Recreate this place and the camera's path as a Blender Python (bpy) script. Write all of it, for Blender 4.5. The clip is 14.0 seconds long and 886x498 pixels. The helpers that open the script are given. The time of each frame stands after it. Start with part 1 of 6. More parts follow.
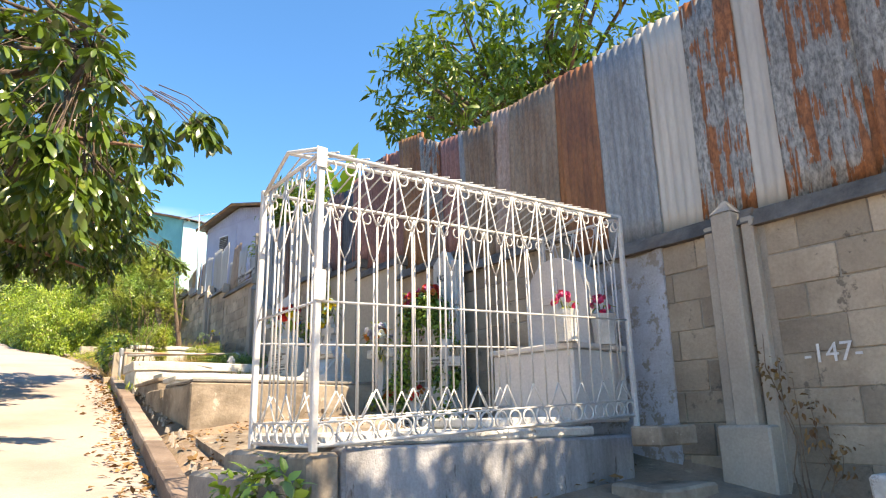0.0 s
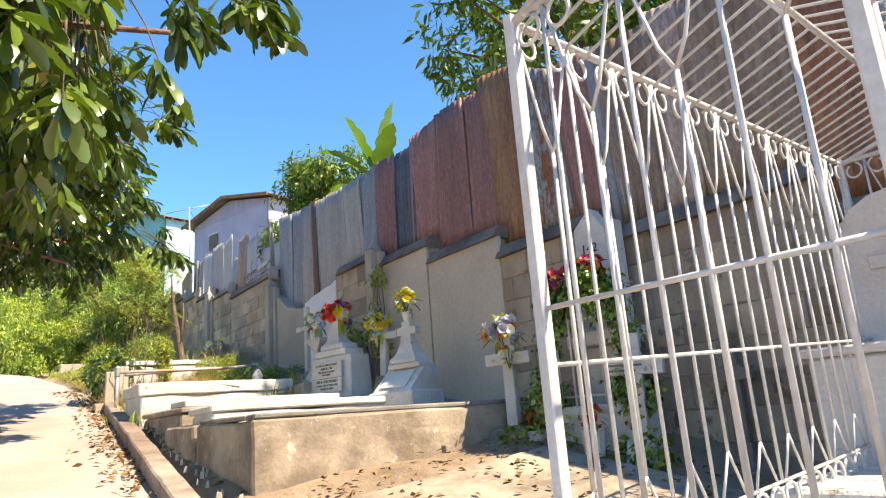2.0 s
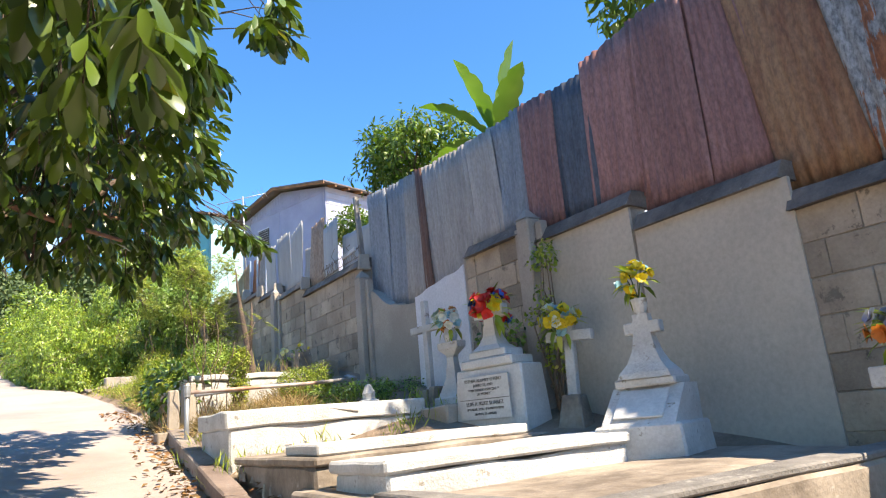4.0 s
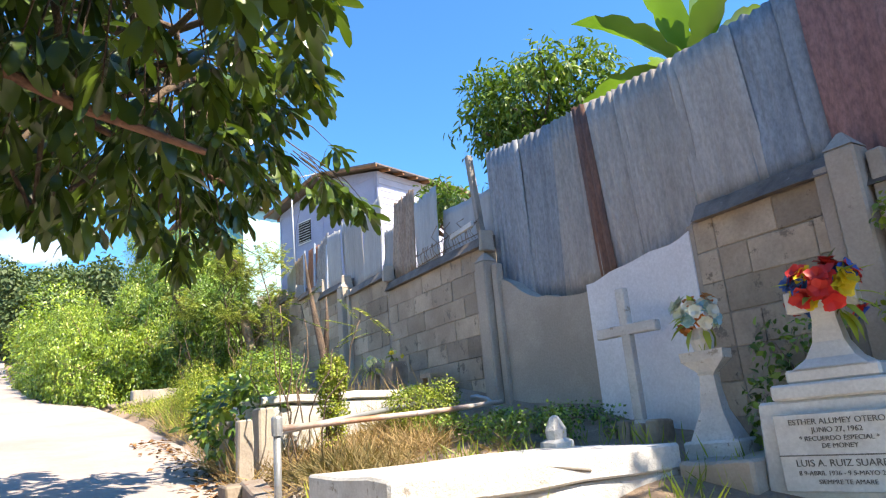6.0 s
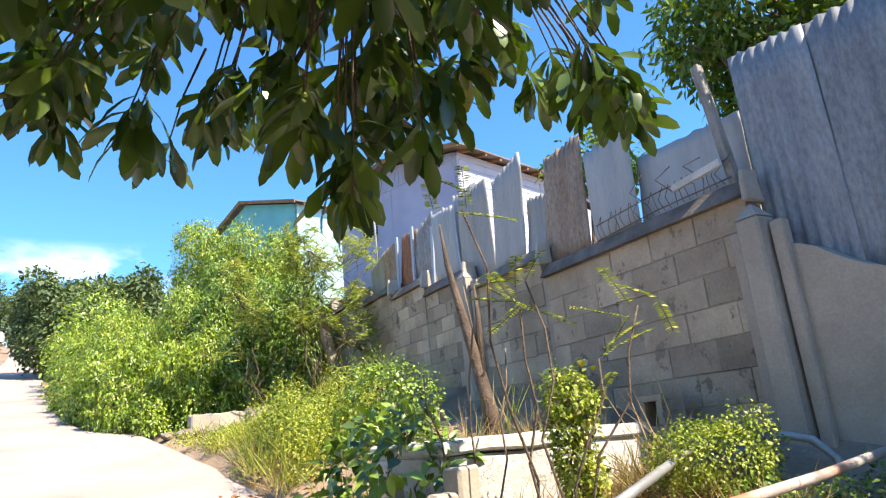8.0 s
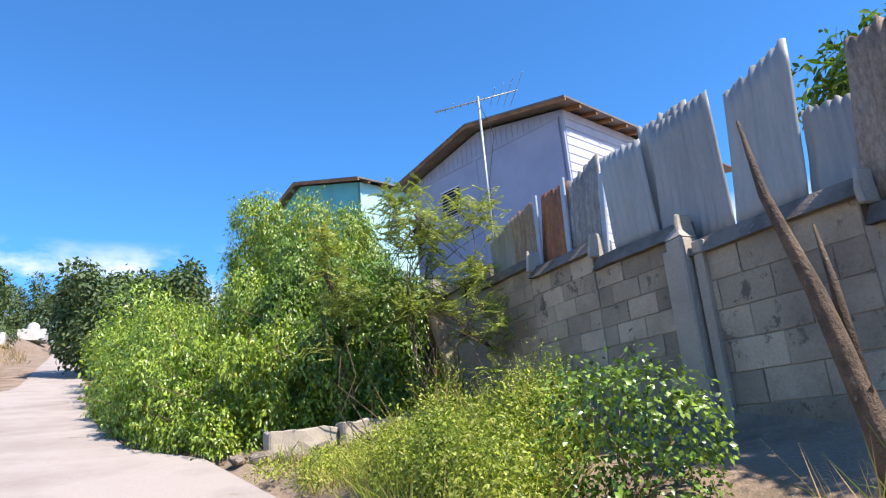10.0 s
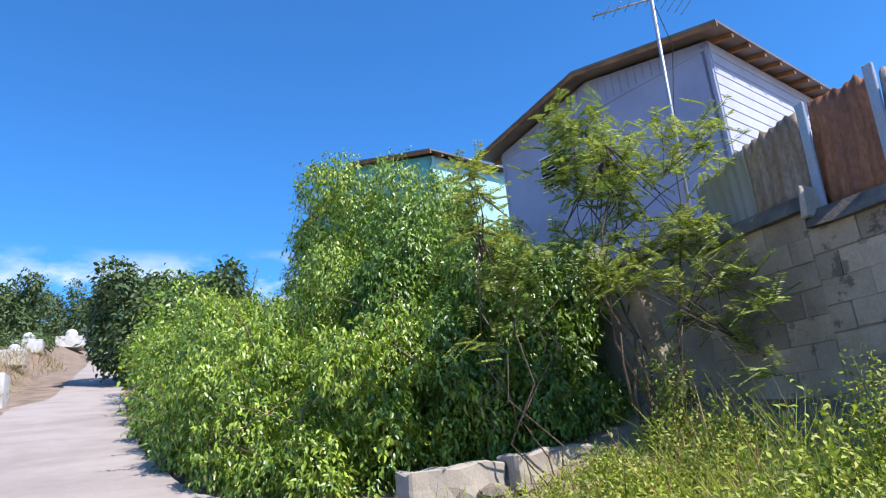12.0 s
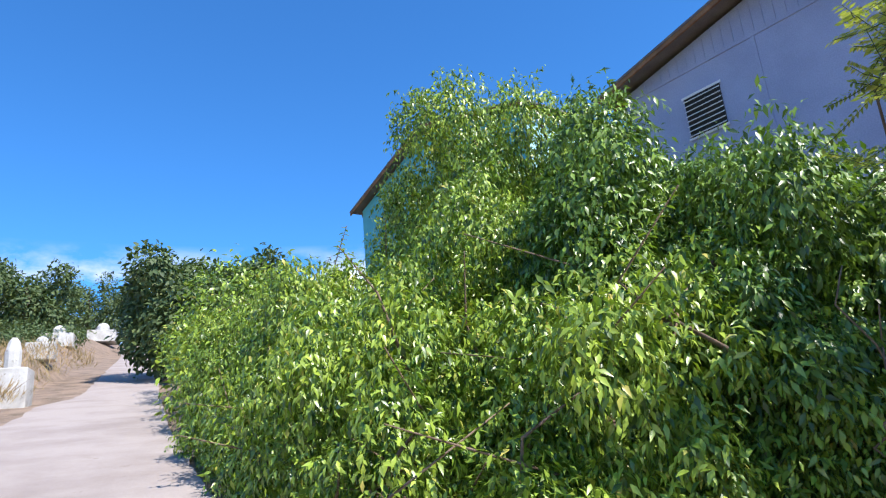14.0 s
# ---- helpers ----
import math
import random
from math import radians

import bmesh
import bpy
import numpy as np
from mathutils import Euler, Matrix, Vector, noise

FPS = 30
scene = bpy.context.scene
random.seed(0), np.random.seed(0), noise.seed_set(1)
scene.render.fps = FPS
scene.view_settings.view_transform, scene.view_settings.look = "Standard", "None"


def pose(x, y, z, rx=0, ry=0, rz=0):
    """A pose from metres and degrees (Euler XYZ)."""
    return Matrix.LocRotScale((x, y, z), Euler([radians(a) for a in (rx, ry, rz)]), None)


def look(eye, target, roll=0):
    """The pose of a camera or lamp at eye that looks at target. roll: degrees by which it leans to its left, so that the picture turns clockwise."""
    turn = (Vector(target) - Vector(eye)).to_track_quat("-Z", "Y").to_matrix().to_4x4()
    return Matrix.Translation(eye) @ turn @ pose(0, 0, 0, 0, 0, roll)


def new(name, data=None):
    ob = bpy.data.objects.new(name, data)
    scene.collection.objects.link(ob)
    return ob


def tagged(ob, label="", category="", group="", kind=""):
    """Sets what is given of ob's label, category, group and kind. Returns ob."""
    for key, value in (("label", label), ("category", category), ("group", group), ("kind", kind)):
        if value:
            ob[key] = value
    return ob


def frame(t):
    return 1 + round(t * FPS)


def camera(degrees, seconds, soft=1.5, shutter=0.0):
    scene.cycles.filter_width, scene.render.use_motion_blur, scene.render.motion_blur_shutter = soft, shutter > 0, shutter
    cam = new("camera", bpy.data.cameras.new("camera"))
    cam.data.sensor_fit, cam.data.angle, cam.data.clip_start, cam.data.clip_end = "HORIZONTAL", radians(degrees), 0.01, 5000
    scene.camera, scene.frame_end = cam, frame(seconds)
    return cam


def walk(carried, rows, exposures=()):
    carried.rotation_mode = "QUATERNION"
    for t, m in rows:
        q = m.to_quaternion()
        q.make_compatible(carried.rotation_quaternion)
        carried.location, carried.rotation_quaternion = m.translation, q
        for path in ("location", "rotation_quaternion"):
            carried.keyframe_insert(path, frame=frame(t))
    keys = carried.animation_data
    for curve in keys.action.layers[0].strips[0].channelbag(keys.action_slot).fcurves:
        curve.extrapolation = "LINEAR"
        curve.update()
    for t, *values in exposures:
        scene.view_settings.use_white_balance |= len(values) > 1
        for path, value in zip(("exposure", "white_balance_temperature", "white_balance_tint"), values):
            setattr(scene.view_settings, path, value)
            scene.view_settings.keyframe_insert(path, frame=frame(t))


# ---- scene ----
cam = camera(67.3, 14.0, 1.2)
METRES, EYE, TILT, LEAN, TURN = 17.5, 1.13, 0.0, -0.8, -33.7
ROWS = [
    (0.0, 0.0, 0.0, 0.0, 0.48, 14.46, 1.85),
    (0.5, -0.0185, 0.029, 0.0047, -1.99, 13.95, 2.33),
    (1.0, -0.0357, 0.058, 0.009, -2.64, 13.89, 2.88),
    (1.5, -0.0533, 0.087, 0.0142, -2.22, 13.93, 3.96),
    (2.0, -0.0705, 0.1159, 0.0191, -0.87, 13.99, 4.93),
    (2.5, -0.0882, 0.145, 0.0242, 0.42, 13.98, 5.34),
    (3.0, -0.1059, 0.1741, 0.029, 1.18, 14.11, 5.56),
    (5.5, -0.1975, 0.3276, 0.0568, 2.44, 14.7, 5.72),
    (6.0, -0.217, 0.3577, 0.0619, 2.95, 14.89, 5.54),
    (6.5, -0.2357, 0.3882, 0.0671, 3.77, 15.0, 5.16),
    (7.0, -0.2541, 0.4187, 0.0721, 4.4, 15.25, 5.24),
    (7.5, -0.2736, 0.4482, 0.0778, 5.01, 15.31, 6.04),
    (8.0, -0.2938, 0.478, 0.0831, 5.74, 15.96, 6.07),
    (8.5, -0.3132, 0.5081, 0.0879, 6.28, 16.05, 5.58),
    (11.0, -0.4127, 0.6506, 0.1152, 10.18, 16.39, 5.96),
    (11.5, -0.4349, 0.6793, 0.12, 10.77, 16.63, 5.99),
    (12.0, -0.4563, 0.7086, 0.1255, 11.29, 16.52, 6.14),
    (12.5, -0.4785, 0.7373, 0.1307, 11.89, 16.56, 6.28),
    (13.0, -0.5015, 0.7653, 0.1362, 12.48, 16.64, 6.18),
    (13.5, -0.5244, 0.7946, 0.1409, 12.95, 16.52, 5.48),
    (14.0, -0.5479, 0.822, 0.1463, 13.37, 16.39, 5.74),
]
EXPOSURES = [(0.0, 1.4, 9000, 12), (2.2, 1.35, 8700, 12), (3.0, 1.25, 8000, 12), (6.0, 1.4, 7500, 12), (8.5, 1.32, 7600, 12), (11.0, 0.6, 6100, 13), (14.0, 0.66, 6200, 13)]
walk(cam, [(t, pose(0, 0, EYE, TILT, LEAN, TURN) @ pose(METRES * x, METRES * y, METRES * z, 90 + pitch, roll, yaw)) for t, x, y, z, yaw, pitch, roll in ROWS], EXPOSURES)

# ---- world, sun ----
SUN = Vector((0.37, -0.70, 1.0)).normalized()
world = bpy.data.worlds.new("sky")
scene.world = world
world.use_nodes = True
wn = world.node_tree
sky = wn.nodes.new("ShaderNodeTexSky")
sky.sky_type = "NISHITA"
sky.sun_disc = False
sky.sun_elevation = math.asin(SUN.z)
sky.sun_rotation = math.atan2(SUN.x, SUN.y)
sky.air_density, sky.dust_density, sky.ozone_density = 1.0, 0.0, 4.0
tint = wn.nodes.new("ShaderNodeMix")
tint.data_type, tint.blend_type = "RGBA", "MULTIPLY"
tint.inputs[0].default_value, tint.inputs[7].default_value = 1.0, (0.42, 0.94, 1.34, 1)
wn.links.new(sky.outputs[0], tint.inputs[6])
# low fair-weather cloud along the horizon
wtc = wn.nodes.new("ShaderNodeTexCoord")
wmap = wn.nodes.new("ShaderNodeMapping")
wmap.inputs["Scale"].default_value = (8, 8, 17)
wn.links.new(wtc.outputs["Generated"], wmap.inputs[0])
puffs = wn.nodes.new("ShaderNodeTexNoise")
puffs.inputs["Scale"].default_value, puffs.inputs["Detail"].default_value, puffs.inputs["Roughness"].default_value = 1.0, 9, 0.58
wn.links.new(wmap.outputs[0], puffs.inputs["Vector"])
soft = wn.nodes.new("ShaderNodeMapRange")
soft.inputs[1].default_value, soft.inputs[2].default_value = 0.45, 0.62
wn.links.new(puffs.outputs[0], soft.inputs[0])
wsep = wn.nodes.new("ShaderNodeSeparateXYZ")
wn.links.new(wtc.outputs["Generated"], wsep.inputs[0])
low = wn.nodes.new("ShaderNodeMapRange")
low.inputs[1].default_value, low.inputs[2].default_value, low.inputs[3].default_value, low.inputs[4].default_value = 0.25, 0.295, 1.0, 0.0
wn.links.new(wsep.outputs[2], low.inputs[0])
cover = wn.nodes.new("ShaderNodeMath")
cover.operation = "MULTIPLY"
wn.links.new(soft.outputs[0], cover.inputs[0])
wn.links.new(low.outputs[0], cover.inputs[1])
clouded = wn.nodes.new("ShaderNodeMix")
clouded.data_type = "RGBA"
clouded.inputs[7].default_value = (6.0, 6.4, 7.0, 1)
wn.links.new(cover.outputs[0], clouded.inputs[0])
wn.links.new(tint.outputs[2], clouded.inputs[6])
wn.links.new(clouded.outputs[2], wn.nodes["Background"].inputs[0])
wn.nodes["Background"].inputs[1].default_value = 0.115
lamp = bpy.data.lights.new("sun", "SUN")
lamp.energy, lamp.angle, lamp.color = 5.0, radians(0.53), (1.0, 0.945, 0.84)
sun = new("sun", lamp)
sun.matrix_world = look(SUN * 60, (0, 0, 0))

# ---- materials ----
MATS = {}


def node_mat(name):
    m = bpy.data.materials.new(name)
    m.use_nodes = True
    MATS[name] = m
    t = m.node_tree
    return m, t, t.nodes["Principled BSDF"]


def noise_node(t, scale, detail=6, rough=0.6, stretch=None, coord="Object"):
    tc = t.nodes.new("ShaderNodeTexCoord")
    n = t.nodes.new("ShaderNodeTexNoise")
    n.inputs["Scale"].default_value, n.inputs["Detail"].default_value, n.inputs["Roughness"].default_value = scale, detail, rough
    src = tc.outputs[coord] if coord != "Position" else t.nodes.new("ShaderNodeNewGeometry").outputs["Position"]
    if stretch:
        mp = t.nodes.new("ShaderNodeMapping")
        mp.inputs["Scale"].default_value = stretch
        t.links.new(src, mp.inputs[0])
        src = mp.outputs[0]
    t.links.new(src, n.inputs["Vector"])
    return n


def ramp_node(t, src, stops):
    r = t.nodes.new("ShaderNodeValToRGB")
    el = r.color_ramp.elements
    while len(el) < len(stops):
        el.new(0.5)
    for e, (p, c) in zip(el, stops):
        e.position, e.color = p, (*c, 1) if len(c) == 3 else c
    t.links.new(src, r.inputs[0])
    return r


def mix_node(t, fac, a, b, mode="MIX"):
    m = t.nodes.new("ShaderNodeMix")
    m.data_type, m.blend_type = "RGBA", mode
    if isinstance(fac, float):
        m.inputs[0].default_value = fac
    else:
        t.links.new(fac, m.inputs[0])
    for s, v in ((m.inputs[6], a), (m.inputs[7], b)):
        if isinstance(v, tuple):
            s.default_value = (*v, 1)
        else:
            t.links.new(v, s)
    return m.outputs[2]


def rough_mat(name, base, dark, worn=None, scale=2.0, grain=60, bump=0.25, rough=0.85, stain=0.55, random=0.0, stretch=None, metal=0.0, worn_at=0.62, coord="Object"):
    """Painted or cast surface: broad stains, fine grain, chips that show another colour."""
    m, t, b = node_mat(name)
    big = noise_node(t, scale, 8, 0.65, stretch, coord)
    fine = noise_node(t, grain, 4, 0.6, None, coord)
    r1 = ramp_node(t, big.outputs[0], [(stain - 0.16, dark), (stain + 0.06, base)])
    col = r1.outputs[0]
    if worn:
        chip = noise_node(t, scale * 4.3, 8, 0.7, stretch, coord)
        r2 = ramp_node(t, chip.outputs[0], [(worn_at - 0.02, (0, 0, 0)), (worn_at + 0.03, (1, 1, 1))])
        col = mix_node(t, r2.outputs[0], col, worn)
    r3 = ramp_node(t, fine.outputs[0], [(0.25, (0.84, 0.84, 0.84)), (0.75, (1.08, 1.08, 1.08))])
    col = mix_node(t, 1.0, col, r3.outputs[0], "MULTIPLY")
    if random:
        info = t.nodes.new("ShaderNodeObjectInfo")
        r4 = ramp_node(t, info.outputs["Random"], [(0.0, (1 - random,) * 3), (1.0, (1 + random * 0.5,) * 3)])
        col = mix_node(t, 1.0, col, r4.outputs[0], "MULTIPLY")
    t.links.new(col, b.inputs["Base Color"])
    b.inputs["Roughness"].default_value, b.inputs["Metallic"].default_value = rough, metal
    bp = t.nodes.new("ShaderNodeBump")
    bp.inputs["Strength"].default_value, bp.inputs["Distance"].default_value = bump, 0.02
    add = t.nodes.new("ShaderNodeMath")
    add.operation = "ADD"
    t.links.new(big.outputs[0], add.inputs[0])
    t.links.new(fine.outputs[0], add.inputs[1])
    t.links.new(add.outputs[0], bp.inputs["Height"])
    t.links.new(bp.outputs[0], b.inputs["Normal"])
    return m


def leaf_mat(name, deep, light, dry=None, dry_part=0.05, rough=0.45, trans=0.25, gloss=0.4):
    """Leaves: each leaf its own green, some yellowed, light passing through."""
    m, t, b = node_mat(name)
    geo = t.nodes.new("ShaderNodeNewGeometry")
    stops = [(0.0, deep), (0.75, light), (1.0, light)]
    if dry:
        stops = [(0.0, deep), (0.8 - dry_part, light), (1 - dry_part, light), (1.0, dry)]
    r = ramp_node(t, geo.outputs["Random Per Island"], stops)
    n = noise_node(t, 1.3, 3)
    r2 = ramp_node(t, n.outputs[0], [(0.34, (0.62, 0.72, 0.62)), (0.66, (1.22, 1.15, 1.05))])
    col = mix_node(t, 1.0, r.outputs[0], r2.outputs[0], "MULTIPLY")
    t.links.new(col, b.inputs["Base Color"])
    b.inputs["Roughness"].default_value = rough
    b.inputs["Specular IOR Level"].default_value = gloss
    tl = t.nodes.new("ShaderNodeBsdfTranslucent")
    bright = mix_node(t, 1.0, col, (1.3, 1.5, 0.6), "MULTIPLY")
    t.links.new(bright, tl.inputs[0])
    ms = t.nodes.new("ShaderNodeMixShader")
    ms.inputs[0].default_value = trans
    t.links.new(b.outputs[0], ms.inputs[1])
    t.links.new(tl.outputs[0], ms.inputs[2])
    t.links.new(ms.outputs[0], t.nodes["Material Output"].inputs[0])
    return m


def tin_mat(name, base, dark, rust, rust_at=0.6, metal=0.35, mottle=0.0):
    """Corrugated sheet: galvanised mottling, vertical weather streaks, runs and spots of rust."""
    m, t, b = node_mat(name)
    info = t.nodes.new("ShaderNodeObjectInfo")
    big = noise_node(t, 2.4, 8, 0.65, (1, 2.6, 0.45))
    col = ramp_node(t, big.outputs[0], [(0.36, dark), (0.6, base)]).outputs[0]
    spots = noise_node(t, 42, 5, 0.7, (1, 1, 0.45))
    sp = ramp_node(t, spots.outputs[0], [(0.36, (1 - 0.35 - mottle,) * 3), (0.62, (1.12 + mottle * 0.7,) * 3)])
    col = mix_node(t, 1.0, col, sp.outputs[0], "MULTIPLY")
    run = noise_node(t, 7, 6, 0.7, (1, 2.2, 0.12))
    place = noise_node(t, 1.7, 4, 0.6)
    add = t.nodes.new("ShaderNodeMath")
    add.operation = "ADD"
    t.links.new(run.outputs[0], add.inputs[0])
    t.links.new(place.outputs[0], add.inputs[1])
    mask = ramp_node(t, add.outputs[0], [(rust_at + 0.42, (0, 0, 0)), (rust_at + 0.52, (1, 1, 1))])
    tone = ramp_node(t, spots.outputs[0], [(0.35, tuple(v * 0.55 for v in rust)), (0.65, tuple(v * 1.3 for v in rust))])
    col = mix_node(t, mask.outputs[0], col, tone.outputs[0])
    rnd = ramp_node(t, info.outputs["Random"], [(0.0, (0.84, 0.83, 0.82)), (1.0, (1.1, 1.1, 1.1))])
    col = mix_node(t, 1.0, col, rnd.outputs[0], "MULTIPLY")
    t.links.new(col, b.inputs["Base Color"])
    b.inputs["Roughness"].default_value, b.inputs["Metallic"].default_value = 0.6, metal
    bp = t.nodes.new("ShaderNodeBump")
    bp.inputs["Strength"].default_value, bp.inputs["Distance"].default_value = 0.15, 0.01
    t.links.new(spots.outputs[0], bp.inputs["Height"])
    t.links.new(bp.outputs[0], b.inputs["Normal"])
    return m


ROAD = rough_mat("concrete_road", (0.395, 0.335, 0.30), (0.30, 0.245, 0.215), (0.25, 0.20, 0.165), scale=0.7, grain=70, bump=0.35, stain=0.5, worn_at=0.66)
SOIL = rough_mat("dry_soil", (0.30, 0.215, 0.155), (0.15, 0.11, 0.072), (0.36, 0.28, 0.20), scale=1.6, grain=40, bump=0.8, stain=0.5)
KERB = rough_mat("kerb_cement", (0.361, 0.312, 0.271), (0.221, 0.172, 0.139), (0.205, 0.082, 0.0574), scale=3, bump=0.4, random=0.15)
KERB_RED = rough_mat("kerb_face", (0.25, 0.185, 0.15), (0.14, 0.10, 0.08), (0.271, 0.23, 0.197), scale=3, bump=0.4, random=0.2)
BLOCK = rough_mat("concrete_block", (0.465, 0.375, 0.28), (0.30, 0.235, 0.175), (0.185, 0.15, 0.115), scale=1.5, grain=45, bump=0.4, random=0.36, worn_at=0.6, coord="Position")
MORTAR = rough_mat("mortar", (0.363, 0.311, 0.255), (0.281, 0.24, 0.2), scale=4, bump=0.5, coord="Position")
PLASTER = rough_mat("grey_plaster", (0.435, 0.377, 0.316), (0.344, 0.295, 0.246), (0.221, 0.189, 0.156), scale=1.4, grain=60, bump=0.2, worn_at=0.7)
CREAM = rough_mat("cream_plaster", (0.521, 0.462, 0.382), (0.454, 0.399, 0.328), (0.336, 0.286, 0.235), scale=1.2, grain=26, bump=0.06, worn_at=0.74)
CAP = rough_mat("stained_cap", (0.22, 0.18, 0.15), (0.09, 0.074, 0.062), (0.33, 0.28, 0.24), scale=2.5, bump=0.5, worn_at=0.66)
WHITEWASH = rough_mat("whitewash", (0.622, 0.609, 0.588), (0.47, 0.449, 0.42), (0.302, 0.269, 0.227), scale=2.6, bump=0.45, worn_at=0.63)
PATCH = rough_mat("white_wall_paint", (0.78, 0.77, 0.79), (0.69, 0.68, 0.70), (0.42, 0.395, 0.37), scale=2.0, bump=0.12, worn_at=0.74)
PEELING = rough_mat("peeling_wash", (0.496, 0.512, 0.56), (0.384, 0.376, 0.384), (0.304, 0.264, 0.224), scale=2.4, bump=0.5, worn_at=0.55)
BLUEWASH = rough_mat("pale_wash", (0.60, 0.57, 0.55), (0.47, 0.45, 0.45), (0.288, 0.272, 0.256), scale=1.6, bump=0.25, worn_at=0.66)
# Real stains and streaks; the base is darkened too, as the plinth's shade.
STAINED_SHADED = rough_mat("stained_shaded_whitewash", (0.375, 0.375, 0.398), (0.165, 0.161, 0.165), (0.112, 0.101, 0.0938), scale=2.2, bump=0.4, worn_at=0.63, stretch=(1.2, 1.2, 0.3))
CEMENT = rough_mat("grey_cement", (0.37, 0.305, 0.24), (0.16, 0.125, 0.095), (0.43, 0.385, 0.33), scale=2.3, grain=40, bump=0.28, worn_at=0.64)
DARKCEM = rough_mat("dark_cement", (0.24, 0.22, 0.20), (0.12, 0.11, 0.10), (0.33, 0.31, 0.28), scale=2.2, bump=0.5)
MARBLE = rough_mat("white_marble", (0.636, 0.628, 0.602), (0.499, 0.49, 0.473), (0.413, 0.396, 0.37), scale=2.3, bump=0.06, rough=0.5, worn_at=0.72)
IRON = rough_mat("white_iron", (0.577, 0.57, 0.562), (0.488, 0.474, 0.466), (0.244, 0.126, 0.0666), scale=5, bump=0.1, rough=0.45, worn_at=0.72)
PIPE = rough_mat("rusty_pipe", (0.50, 0.46, 0.43), (0.40, 0.19, 0.11), (0.30, 0.13, 0.07), scale=2.2, bump=0.2, rough=0.6, stretch=(1, 1, 1), metal=0.2)
GALV = rough_mat("galvanised_pipe", (0.42, 0.44, 0.46), (0.32, 0.33, 0.35), (0.25, 0.16, 0.1), scale=4, bump=0.1, rough=0.45, metal=0.5, worn_at=0.7)
TINS = {
    "grey": tin_mat("tin_grey", (0.334, 0.317, 0.299), (0.22, 0.211, 0.207), (0.264, 0.106, 0.0484), 0.60),
    "light": tin_mat("tin_light", (0.581, 0.537, 0.484), (0.475, 0.431, 0.387), (0.317, 0.176, 0.106), 0.63, 0.2, -0.24),
    "mottled": tin_mat("tin_mottled", (0.352, 0.334, 0.312), (0.22, 0.211, 0.202), (0.317, 0.114, 0.044), 0.577, 0.25, 0.2),
    "rust": tin_mat("tin_rust", (0.352, 0.145, 0.0616), (0.194, 0.0792, 0.044), (0.352, 0.264, 0.211), 0.68, 0.05),
    "brown": tin_mat("tin_brown", (0.317, 0.238, 0.176), (0.229, 0.141, 0.088), (0.194, 0.0792, 0.0396), 0.62, 0.1),
    "ochre": tin_mat("tin_ochre", (0.36, 0.19, 0.09), (0.24, 0.095, 0.04), (0.114, 0.0528, 0.0308), 0.60, 0.1),
    "dark_rust": tin_mat("tin_dark_rust", (0.20, 0.09, 0.05), (0.10, 0.05, 0.035), (0.30, 0.15, 0.08), 0.60, 0.05),
    "red": tin_mat("tin_red", (0.352, 0.176, 0.15), (0.273, 0.128, 0.11), (0.405, 0.29, 0.255), 0.70, 0.1),
    "pink": tin_mat("tin_pink", (0.44, 0.343, 0.29), (0.37, 0.255, 0.211), (0.264, 0.123, 0.0704), 0.66, 0.1),
    "worn": tin_mat("tin_worn", (0.44, 0.396, 0.356), (0.326, 0.29, 0.26), (0.299, 0.123, 0.0616), 0.585, 0.15, -0.12),
    "plain": tin_mat("tin_plain", (0.396, 0.4, 0.396), (0.317, 0.321, 0.321), (0.352, 0.29, 0.229), 0.70, 0.15, -0.24),
    "blue": tin_mat("tin_blue", (0.106, 0.123, 0.15), (0.0748, 0.0836, 0.101), (0.176, 0.185, 0.194), 0.68, 0.2),
    "bluegrey": tin_mat("tin_blue_grey", (0.334, 0.352, 0.37), (0.238, 0.246, 0.264), (0.387, 0.352, 0.317), 0.66, 0.25, -0.08),
}
TIN_EDGE = rough_mat("tin_painted_edge", (0.30, 0.42, 0.58), (0.36, 0.38, 0.42), scale=4, rough=0.5)
BARK = rough_mat("bark", (0.17, 0.115, 0.08), (0.08, 0.055, 0.04), (0.24, 0.20, 0.16), scale=6, grain=60, bump=0.8)
BRANCH = rough_mat("red_brown_branch", (0.24, 0.125, 0.08), (0.13, 0.07, 0.045), scale=7, bump=0.5)
TWIG = rough_mat("dry_twig", (0.26, 0.18, 0.12), (0.15, 0.10, 0.07), scale=9, bump=0.4)
GREY_WOOD = rough_mat("weathered_wood", (0.34, 0.31, 0.28), (0.20, 0.18, 0.16), scale=5, bump=0.5, stretch=(4, 4, 0.6))
RAFTER = rough_mat("rafter_wood", (0.33, 0.17, 0.075), (0.20, 0.095, 0.045), scale=4, bump=0.3)
# Two lavenders: shade put into the gable's colour, sunlight into the side's.
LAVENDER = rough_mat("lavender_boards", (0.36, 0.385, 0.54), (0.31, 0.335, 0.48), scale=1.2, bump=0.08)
LAVENDER_SUNLIT = rough_mat("sunlit_lavender_boards", (0.50, 0.51, 0.62), (0.43, 0.44, 0.55), scale=1.4, bump=0.1)
HOUSE_WHITE = rough_mat("house_white", (0.74, 0.73, 0.75), (0.66, 0.65, 0.68), scale=1.2, bump=0.08)
# Teal pair: deeper for the shaded gable, sunlight painted into the side's tone.
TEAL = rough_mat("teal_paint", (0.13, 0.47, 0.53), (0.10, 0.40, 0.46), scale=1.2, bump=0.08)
TEAL_SUNLIT = rough_mat("sunlit_teal_paint", (0.42, 0.68, 0.70), (0.36, 0.62, 0.65), scale=1.2, bump=0.08)
